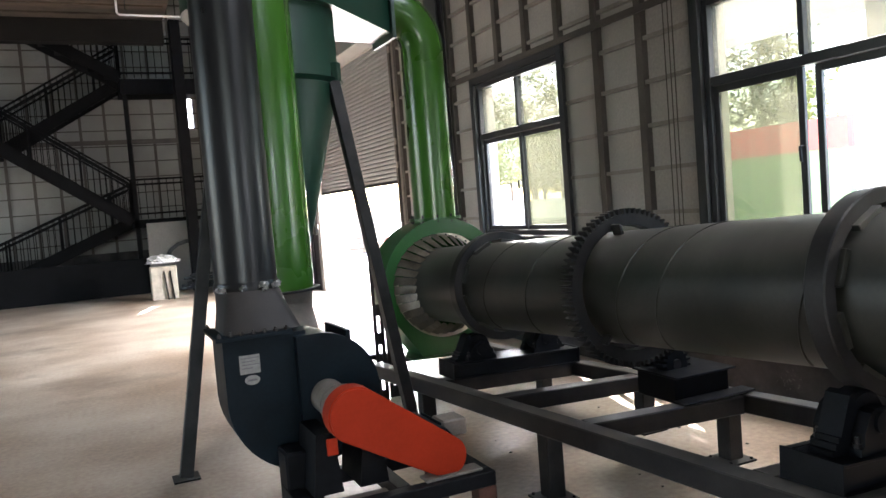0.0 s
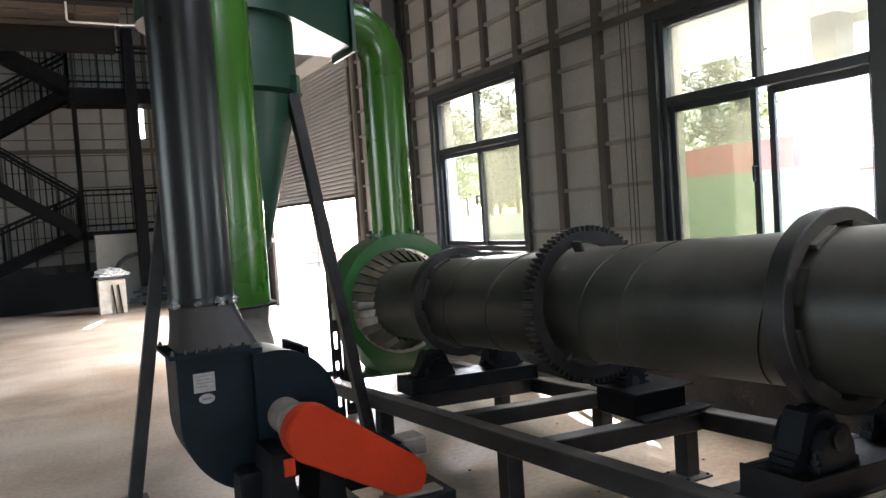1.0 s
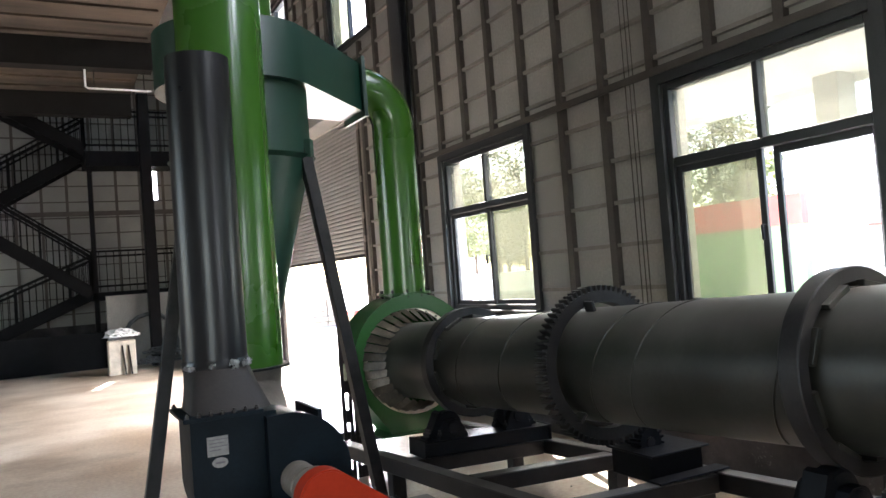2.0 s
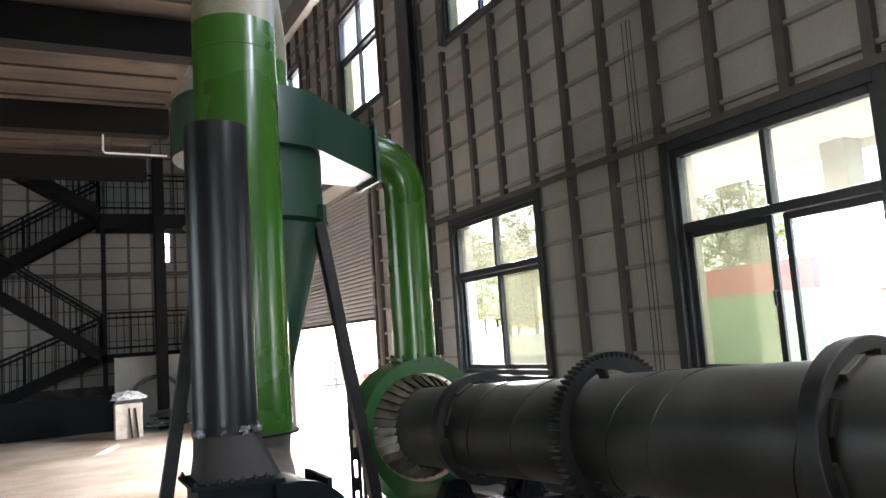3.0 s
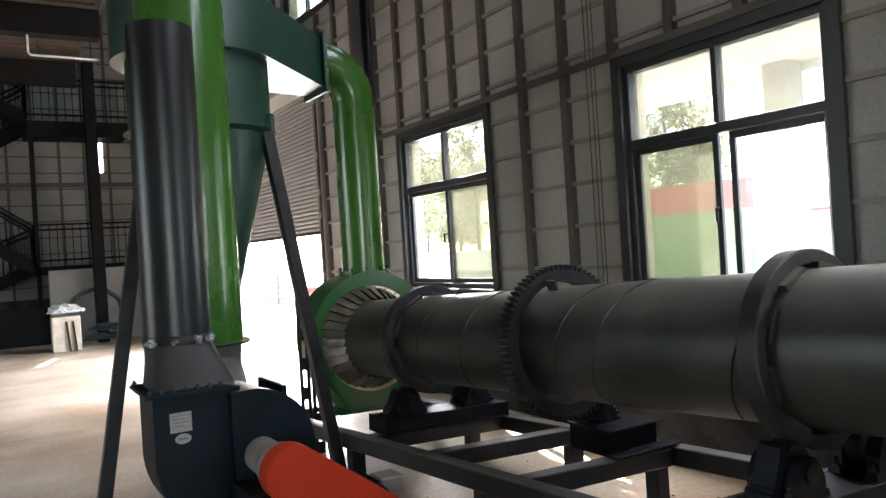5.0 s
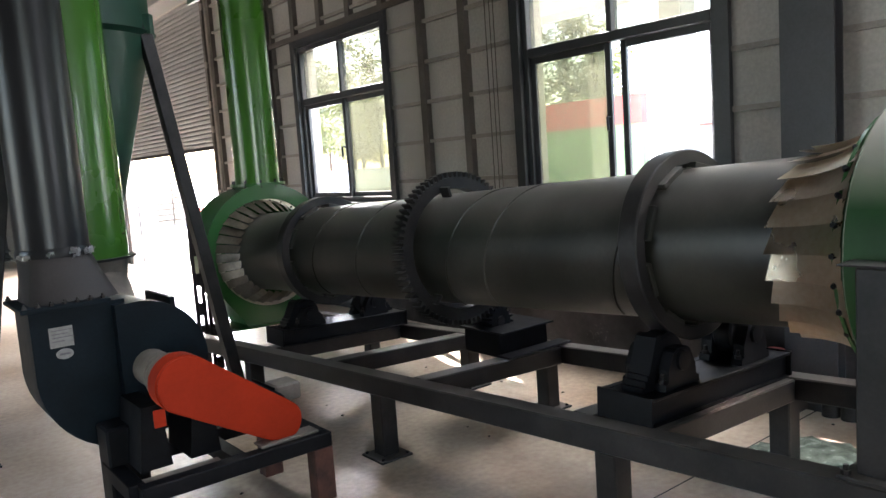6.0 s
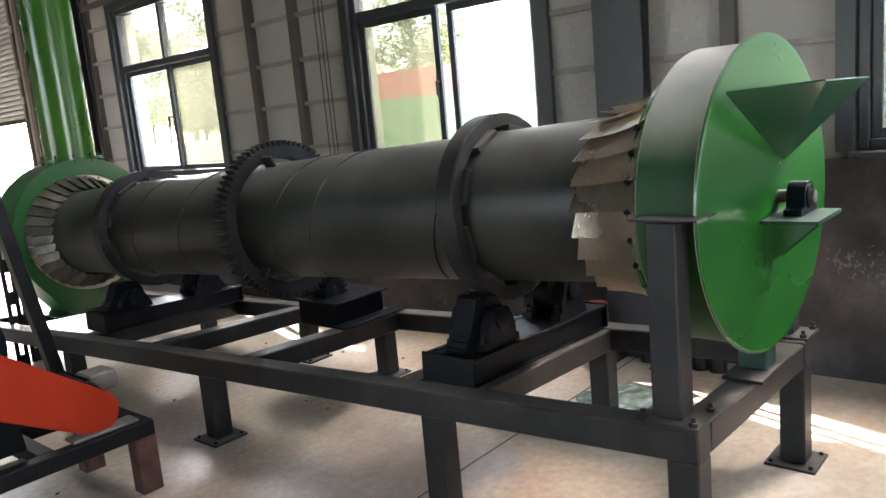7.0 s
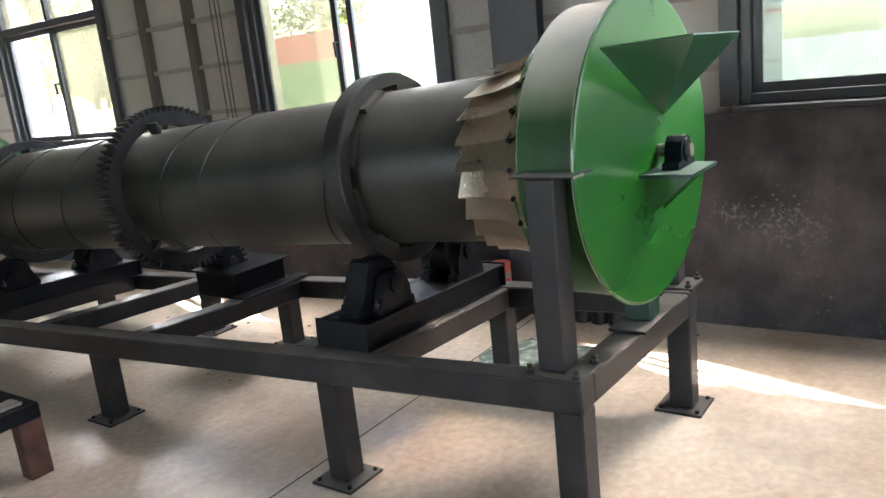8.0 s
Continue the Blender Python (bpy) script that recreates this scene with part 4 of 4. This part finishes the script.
# ---- centrifugal fan ----
fan = thing("centrifugal_fan", "blue-black centrifugal fan with an orange belt guard", "fan")
FX, FZ, FY0, FY1 = 2.02, 0.72, 3.72, 4.05
out = []
for i in range(37):
    a = radians(180 - 0 + 270 * i / 36)
    r = 0.40 - 0.10 * (i / 36)
    out.append((r * math.cos(a), r * math.sin(a)))
out = [(-0.40, 0.321)] + out + [(0.0, 0.321)]
bm = prism(bmesh.new(), out, FY1 - FY0, Matrix.Translation((FX, (FY0 + FY1) / 2, FZ)))
part("housing", bm, FANBLUE, fan, smooth=True)
fl = part("outlet_flange", bx(FX - 0.435, FX - 0.07, FY0 - 0.05, FY1 + 0.05, FZ + 0.322, FZ + 0.342, 0.003), FANBLUE, fan)
bm = bmesh.new()
lathe(bm, (2.09, FY0 - 0.36, 0.71), (0, 1, 0), [(0, 0.07), (0.14, 0.07), (0.14, 0.085), (0.36, 0.085)], 24)
part("shaft_housing", bm, BARESTEEL, fan, smooth=True)
mt = Matrix.Translation((2.10, 3.30, 0.70))
ga, gl, r0, r1 = radians(-33), 0.51, 0.128, 0.098
out = []
for i in range(17):
    a = radians(90 + 180 * i / 16)
    out.append((r0 * math.cos(a), r0 * math.sin(a)))
for i in range(17):
    a = radians(-90 + 180 * i / 16)
    out.append((gl + r1 * math.cos(a), r1 * math.sin(a)))
bm = prism(bmesh.new(), out, 0.11, mt @ Matrix.Rotation(-ga, 4, 'Y'))
bmesh.ops.bevel(bm, geom=[e for e in bm.edges if len(e.link_faces) == 2 and e.calc_face_angle() > 1], offset=0.008, segments=2, affect='EDGES')
part("belt_guard", bm, ORANGE, fan, "orange sheet-metal belt guard", smooth=True)
# duct from the fan outlet: square to round, then the tall grey stack
sx0, sx1 = FX - 0.40, FX
DXc, DYc, DR = 1.81, 4.02, 0.158
bm = bmesh.new()
N = 40
ringb, ringt = [], []
for k in range(N):
    a = 2 * math.pi * (k + 0.5) / N
    c, s = math.cos(a), math.sin(a)
    q = max(abs(c), abs(s))
    ringb.append(bm.verts.new(((sx0 + sx1) / 2 + c / q * 0.185, (FY0 + FY1) / 2 + s / q * 0.165, FZ + 0.343)))
    ringt.append(bm.verts.new((DXc + c * DR, DYc + s * DR, 1.26)))
for k in range(N):
    bm.faces.new((ringb[k], ringb[(k + 1) % N], ringt[(k + 1) % N], ringt[k]))
stack = thing("fan_stack", "dark grey fan outlet stack with foil-wrapped joint", "duct")
part("transition", bm, DULL, stack, smooth=True)
bm = bmesh.new()
lathe(bm, (DXc, DYc, 1.26), (0, 0, 1), [(0, DR), (1.56, DR), (1.56, DR - 0.006), (0.02, DR - 0.006)], 44, cap=False)
part("stack_pipe", bm, GREY, stack, smooth=True)
bm = bmesh.new()
lathe(bm, (DXc, DYc, 1.235), (0, 0, 1), [(0, DR + 0.002), (0.02, DR + 0.007), (0.04, DR + 0.008), (0.06, DR + 0.002)], 44, cap=False)
part("joint_band", bm, GREY, stack, smooth=True)
frng = random.Random(11)
for k in range(20):
    a0 = radians(frng.choice((frng.uniform(195, 290), frng.uniform(285, 330))))
    a1 = a0 + radians(frng.uniform(4, 15))
    bm = bmesh.new()
    rows = []
    zc = 1.265 + frng.uniform(-0.012, 0.015)
    hh = frng.uniform(0.003, 0.013)
    for zz in (-hh, 0, hh):
        row = []
        for q in range(9):
            a = a0 + (a1 - a0) * q / 8
            rr = DR + 0.009 + frng.uniform(0, 0.016)
            row.append(bm.verts.new((DXc + rr * math.cos(a), DYc + rr * math.sin(a), zc + zz + frng.uniform(-0.006, 0.006))))
        rows.append(row)
    for p, q in zip(rows, rows[1:]):
        for e in range(8):
            bm.faces.new((p[e], p[e + 1], q[e + 1], q[e]))
    bmesh.ops.solidify(bm, geom=bm.faces[:], thickness=0.002)
    part("foil_scrap", bm, SILVER, stack, "torn silver foil tape")
# inlet elbow behind the fan
bm = bmesh.new()
tube(bm, [(GX, GYP, 1.13), (GX, GYP, 0.98), (GX - 0.0, GYP - 0.10, 0.85), (GX - 0.05, GYP - 0.35, FZ + 0.06), (FX, FY1 + 0.3, FZ), (FX, FY1, FZ)], [0.26, 0.25, 0.25, 0.24, 0.22, 0.20], 32)
inl = thing("fan_inlet_duct", "dusty grey steel inlet elbow of the fan", "duct")
part("elbow", bm, BARESTEEL, inl, smooth=True)
bm = bmesh.new()
lathe(bm, (GX, GYP, 1.125), (0, 0, 1), [(0, 0.26), (0, 0.31), (0.014, 0.31), (0.014, 0.26)], 40, cap=False)
part("flange", bm, STEEL, inl)
# bulging wheel casing on the housing, with its clamp tab
out = [(-0.06, -0.30), (-0.06, 0.30)] + [(0.04 + 0.305 * math.cos(radians(a)), 0.305 * math.sin(radians(a))) for a in range(90, -91, -6)]
bm = prism(bmesh.new(), out, 0.055, Matrix.Translation((FX, FY0 - 0.028, FZ)))
part("wheel_casing", bm, FANBLUE, fan, smooth=True)
part("clamp_tab", bx(FX + 0.19, FX + 0.215, FY0 - 0.05, FY1, FZ + 0.18, FZ + 0.30, 0.003), FANBLUE, fan)
for k in range(7):
    for yy in (FY0 - 0.03, FY1 + 0.03):
        bm = bmesh.new()
        lathe(bm, (FX - 0.415 + k * 0.053, yy, FZ + 0.342), (0, 0, 1), [(0, 0.011), (0.012, 0.011), (0.012, 0.006), (0.022, 0.006)], 6)
        part("bolt", bm, DULL, fl)
# name plate and oval badge
np_ = part("name_plate", bx(1.69, 1.787, FY0 - 0.005, FY0 - 0.001, 0.87, 0.96, 0.001), PAPER, fan, "white engraved rating plate")
for k, w in enumerate((0.085, 0.065, 0.09, 0.05)):
    part("print_line", bx(1.70, 1.70 + w, FY0 - 0.0065, FY0 - 0.0052, 0.944 - k * 0.016, 0.948 - k * 0.016), INK, np_)
bm = bmesh.new()
lathe(bm, (1.745, FY0 - 0.004, 0.838), (0, 1, 0), [(0, 0.036), (0.003, 0.036)], 28)
for v in bm.verts:
    v.co.z = 0.838 + (v.co.z - 0.838) * 0.65
bd = part("badge", bm, PAPER, fan, "pale oval badge")
part("print_line", bx(1.723, 1.767, FY0 - 0.0055, FY0 - 0.0042, 0.834, 0.842), INK, bd)
# bench of channel iron that carries motor and bearing
BX0, BX1, BY0, BY1, BZ = 1.86, 2.74, 3.22, 3.70, 0.33
for (xa, ya, xb, yb) in ((BX0, BY0, BX1, BY0), (BX0, BY1, BX1, BY1), (BX0, BY0 + 0.036, BX0, BY1 - 0.036), (BX1 - 0.035, BY0 + 0.036, BX1 - 0.035, BY1 - 0.036), (2.30, BY0 + 0.036, 2.30, BY1 - 0.036)):
    bm = bmesh.new()
    bar(bm, (xa, ya, BZ - 0.035), (xb, yb, BZ - 0.035), 0.07, 0.07, bevel=0.004)
    part("bench_rail", bm, BLACK, fan)
for x, y in ((BX0 + 0.05, BY0), (BX1 - 0.05, BY0), (BX1 - 0.09, BY1), (BX0 + 0.05, BY1)):
    part("bench_leg", bx(x - 0.05, x + 0.05, y - 0.035, y + 0.045, 0, BZ - 0.071, 0.004), RUST, fan)
part("slide_plate", bx(1.90, 2.24, BY0 + 0.04, BY0 + 0.13, BZ - 0.03, BZ - 0.018, 0.002), BARESTEEL, fan)
part("slide_plate", bx(2.40, 2.69, BY0 + 0.0, BY0 + 0.09, BZ + 0.001, BZ + 0.014, 0.002), BARESTEEL, fan)
part("pedestal", bx(1.83, 2.00, 3.54, 3.71, 0, 0.50, 0.01), BLACK, fan)
for x in (1.98, 2.20):
    part("bearing_stand", prism(bmesh.new(), [(-0.07, 0), (0.07, 0), (0.04, 0.28), (-0.04, 0.28)], 0.30, Matrix.Translation((x, 3.52, BZ)) ), BLACK, fan)
bm = bmesh.new()
lathe(bm, (2.10, 3.36, 0.70), (0, 1, 0), [(0, 0.09), (0.05, 0.11), (0.08, 0.11)], 28)
part("guard_back_ring", bm, BARESTEEL, fan, smooth=True)
part("guard_tab", bx(1.955, 2.005, 3.25, 3.262, 0.545, 0.62, 0.003), ORANGE, fan)
bm = bmesh.new()
lathe(bm, (2.53, 3.37, 0.43), (0, 1, 0), [(0, 0.05), (0.01, 0.10), (0.03, 0.105), (0.30, 0.105), (0.32, 0.095), (0.36, 0.08)], 32)
mo = part("motor", bm, FANBLUE, fan, "dark electric motor", smooth=True)
for k in range(16):
    a = 2 * math.pi * k / 16
    bm = bmesh.new()
    box(bm, -0.004, 0.004, 0, 0.24, 0.10, 0.118, 0, Matrix.Translation((2.53, 3.41, 0.43)) @ Matrix.Rotation(a, 4, 'Y'))
    part("cooling_fin", bm, FANBLUE, mo)
part("terminal_box", bx(2.58, 2.71, 3.40, 3.54, 0.46, 0.545, 0.008), BARESTEEL, mo)

# perforated cable posts beside the suction hood
for x, y, h in ((3.20, 5.98, 1.30), (3.33, 6.06, 1.05)):
    p = thing("cable_post", "grey galvanised slotted post beside the hood", "post", "cable posts")
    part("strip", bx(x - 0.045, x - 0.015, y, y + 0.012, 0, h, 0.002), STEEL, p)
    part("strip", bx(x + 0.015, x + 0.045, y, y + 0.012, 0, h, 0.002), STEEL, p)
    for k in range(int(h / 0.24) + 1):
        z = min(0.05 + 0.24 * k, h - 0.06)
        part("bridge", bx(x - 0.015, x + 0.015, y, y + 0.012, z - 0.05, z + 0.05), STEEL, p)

# ---- loose things ----
bin_ob = thing("board_bin", "pale board box with crumpled white film on top", "box")
bx0, by0 = 2.19, 17.65
part("box_wall", bx(bx0, bx0 + 0.54, by0, by0 + 0.45, 0, 0.72, 0.01), CARDBOARD, bin_ob)
for q in (0.32, 0.44):
    bm = bmesh.new()
    bar(bm, (bx0 + q, by0 - 0.06, 0.0), (bx0 + q - 0.05, by0 - 0.012, 0.62), 0.05, 0.03, up=(1, 0, 0))
    part("leaning_batten", bm, DARKBEAM, bin_ob)


def crumpled(name, cx, cy, cz, rx, ry, rz, seed, material, flat=0.0):
    """A crumpled sheet: a lumpy folded surface."""
    bm = bmesh.new()
    bmesh.ops.create_icosphere(bm, subdivisions=4, radius=1)
    for v in bm.verts:
        p = v.co.copy()
        n1 = noise.noise(p * 2.3 + Vector((seed, 0, 0)))
        n2 = abs(noise.noise(p * 6.0 + Vector((0, seed, 0))))
        k = 1 + 0.45 * n1 + 0.35 * n2
        v.co = Vector((cx + p.x * rx * k, cy + p.y * ry * k, max(cz + flat, cz + p.z * rz * k)))
    return bm


part("film_heap", crumpled("film", bx0 + 0.27, by0 + 0.22, 0.80, 0.30, 0.22, 0.15, 3.0, PLASTIC), PLASTIC, bin_ob, "crumpled white plastic film")
sacks = thing("sack_pile", "dark sacks piled on the floor by the wall", "sacks")
for k, (x, y, z) in enumerate(((3.15, 18.6, 0.11), (3.55, 18.7, 0.11), (3.3, 18.65, 0.32), (3.5, 18.6, 0.30))):
    part("sack", crumpled("sack", x, y, z, 0.27, 0.2, 0.12, 9.0 + k, BLACK), SACK, sacks)
sheet = tagged(part("plastic_sheet", crumpled("sheet", 4.56, 1.74, 0.022, 0.22, 0.26, 0.035, 5.0, PLASTIC, -0.02), FILM), "crumpled greenish plastic sheet on the floor", "plastic sheet")
# short pipe ends stacked along the plinth, with a paint can
for k in range(5):
    x, y = 5.24, 1.58 + k * 0.105
    bm = bmesh.new()
    lathe(bm, (x, y, 0.0), (0, 0, 1), [(0, 0.048), (0.17, 0.048), (0.17, 0.040), (0.05, 0.040)], 20, cap=False)
    stub = thing("pipe_stub", "short dark steel pipe end standing on the floor", "pipe", "pipe stubs")
    part("pipe", bm, STEEL, stub, smooth=True)
crate = thing("scrap_box", "dusty steel box by the plinth", "box")
part("body", bx(5.05, 5.33, 2.14, 2.52, 0, 0.21, 0.01), DULL, crate)
can = thing("paint_can", "small red and white paint can", "can")
bm = bmesh.new()
lathe(bm, (5.17, 2.29, 0.21), (0, 0, 1), [(0, 0.062), (0.13, 0.062), (0.135, 0.066), (0.142, 0.062)], 28)
part("tin", bm, REDPAINT, can, smooth=True)
bm = bmesh.new()
lathe(bm, (5.17, 2.29, 0.26), (0, 0, 1), [(0, 0.0625), (0, 0.0640), (0.035, 0.0640), (0.035, 0.0625)], 28, cap=False)
part("paper_band", bm, PAPER, can, "white label band")
joint = tagged(part("floor_joint", bx(-6.0, 5.38, 2.09, 2.098, 0.0005, 0.0012), SKIRT), "thin saw-cut joint in the concrete", "joint", kind="structure")
# white cable conduit hung under the gallery beam
cond = thing("cable_conduit", "thin white cable conduit under the gallery beam", "conduit")
bm = bmesh.new()
tube(bm, [(1.88, 14.6, 5.698), (1.88, 14.6, 5.40), (1.92, 14.6, 5.36), (2.97, 14.6, 5.355)], 0.018, 8)
part("pipe", bm, WHITEWALL, cond)
for x in (2.02, 2.85):
    part("hanger", bx(x - 0.008, x + 0.008, 14.59, 14.61, 5.376, SLAB_Z - 0.505), STEEL, cond)
# runway beam under the roof, pale grey
run = tagged(part("runway_beam", bx(4.70, 4.82, 9.2, END_Y - 0.1, 7.05, 7.45), GIRT), "pale grey steel runway beam under the roof", "beam", kind="structure")
for y in (9.3, 16.0, 21.8):
    part("bracket", bx(4.82, WX - 0.065, y - 0.08, y + 0.08, 7.0, 7.2), GIRT, run)

# ---- yard outside ----
tagged(part("ground", bx(WX + 0.26, 400, -300, 400, -0.3, -0.05), YARD), "pale concrete yard in full sun", "ground", kind="structure")
pal = thing("brick_stack", "pale stack of wrapped bricks in the yard", "bricks")
for r in range(9):
    for c in range(2):
        part("course", bx(10.0 + c * 0.62, 10.58 + c * 0.62, 28.0 - (r % 2) * 0.04, 28.9, -0.05 + r * 0.2, 0.13 + r * 0.2, 0.01), CARDBOARD, pal)
crt = thing("yard_crate", "red-topped timber crate in the yard", "crate")
part("crate_body", bx(10.2, 11.9, 24.6, 25.7, -0.05, 0.45, 0.01), TIMBER, crt)
part("crate_lid", bx(10.4, 11.3, 24.55, 25.6, 0.45, 0.62, 0.01), REDPAINT, crt)
rng2 = random.Random(8)
for k in range(26):
    x, y = rng2.uniform(1.6, 5.2), rng2.uniform(0.9, 6.0)
    if 3.2 < x < 4.5 and y < 0.9:
        continue
    bm = bmesh.new()
    bmesh.ops.create_icosphere(bm, subdivisions=1, radius=1)
    sc = rng2.uniform(0.004, 0.012)
    for v in bm.verts:
        v.co = Vector((x + v.co.x * sc * rng2.uniform(0.7, 1.5), y + v.co.y * sc, max(0.0, 0.002 + v.co.z * sc * 0.5)))
    tagged(part("floor_grit", bm, STEEL), "tiny dark chip lying on the floor", "chip", "floor grit")
# plain box standing in for the green and red thing parked outside
banded_box = thing("yard_box", "long green box with a red band in the yard", "wall", kind="structure")
part("green_course", bx(16.0, 16.2, 11.2, 19.5, -0.05, 2.15), YARDGREEN, banded_box)
part("red_band", bx(15.98, 16.22, 11.2, 19.5, 2.15, 2.85), REDPAINT, banded_box)
hoard = thing("yard_hoarding", "white sheet hoarding with a thin red line", "hoarding", kind="structure")
part("sheet", bx(17.4, 17.46, 3.0, 11.1, -0.05, 2.5), WHITEWALL, hoard)
part("red_line", bx(17.385, 17.399, 3.0, 11.1, 1.98, 2.05), REDPAINT, hoard)
part("grey_line", bx(17.385, 17.399, 3.0, 11.1, 1.05, 1.12), GIRT, hoard)
part("sheet", bx(17.4, 17.46, 22.0, 34.0, -0.05, 1.5), WHITEWALL, hoard)
part("grey_base", bx(17.385, 17.399, 22.0, 34.0, -0.05, 0.75), SHUTTER, hoard)
porch = thing("yard_canopy", "white flat canopy on square posts in the yard", "canopy", kind="structure")
part("roof", bx(9.4, 12.7, 5.5, 13.5, 4.35, 4.6), WHITEWALL, porch)
part("fascia", bx(12.7, 12.78, 5.5, 13.5, 4.2, 4.62), WHITEWALL, porch)
for y in (7.55, 13.0):
    part("post", bx(12.2, 12.65, y, y + 0.42, -0.05, 4.348), SHUTTER, porch)
hose = thing("black_hose", "thick black hose hung over the block wall", "hose")
bm = bmesh.new()
tube(bm, [(2.72, 19.5, 0.86), (2.82, 19.5, 1.02), (2.98, 19.5, 1.14), (3.2, 19.5, 1.20), (3.5, 19.5, 1.16), (3.75, 19.5, 0.95), (3.85, 19.5, 0.55), (3.85, 19.45, 0.05)], 0.05, 10)
part("tube", bm, SACK, hose, smooth=True)
rng = random.Random(5)


def tree(x, y, h, seed):
    r = random.Random(seed)
    t = thing("tree", "slender yard tree with sparse yellow-green leaves", "tree", "yard trees")
    bm = bmesh.new()
    tube(bm, [(x, y, -0.06), (x + 0.05, y, h * 0.4), (x - 0.1, y + 0.1, h * 0.95)], [0.12, 0.08, 0.02], 8)
    tips = []
    for k in range(22):
        z = h * r.uniform(0.3, 0.92)
        a, ln = r.uniform(0, 6.28), h * r.uniform(0.12, 0.28)
        e = (x + math.cos(a) * ln, y + math.sin(a) * ln, z + ln * r.uniform(0.3, 0.9))
        tube(bm, [(x, y, z), e], [0.03, 0.008], 5)
        tips.append(((x, y, z), e))
    part("trunk", bm, BARK, t)
    vs, fs = [], []
    for k in range(5200):
        a, b = r.choice(tips)
        q = r.uniform(0.35, 1.1)
        c = Vector(a).lerp(Vector(b), q) + Vector((r.gauss(0, 0.22), r.gauss(0, 0.22), r.gauss(0, 0.22)))
        u = Vector((r.gauss(0, 1), r.gauss(0, 1), r.gauss(0, 1))).normalized()
        w = u.orthogonal().normalized()
        s = r.uniform(0.07, 0.14)
        i = len(vs)
        vs += [c - u * s, c + w * s * 0.4, c + u * s, c - w * s * 0.4]
        fs.append((i, i + 1, i + 2, i + 3))
    me = bpy.data.meshes.new("crown")
    me.from_pydata(vs, [], fs)
    me.materials.append(LEAF)
    ob = new("crown", me)
    ob.parent = t


for i in range(12):
    tree(19.5 + 2.5 * rng.random(), 16.5 + i * 1.9 + rng.uniform(-0.6, 0.6), rng.uniform(5.6, 8.2), 20 + i)
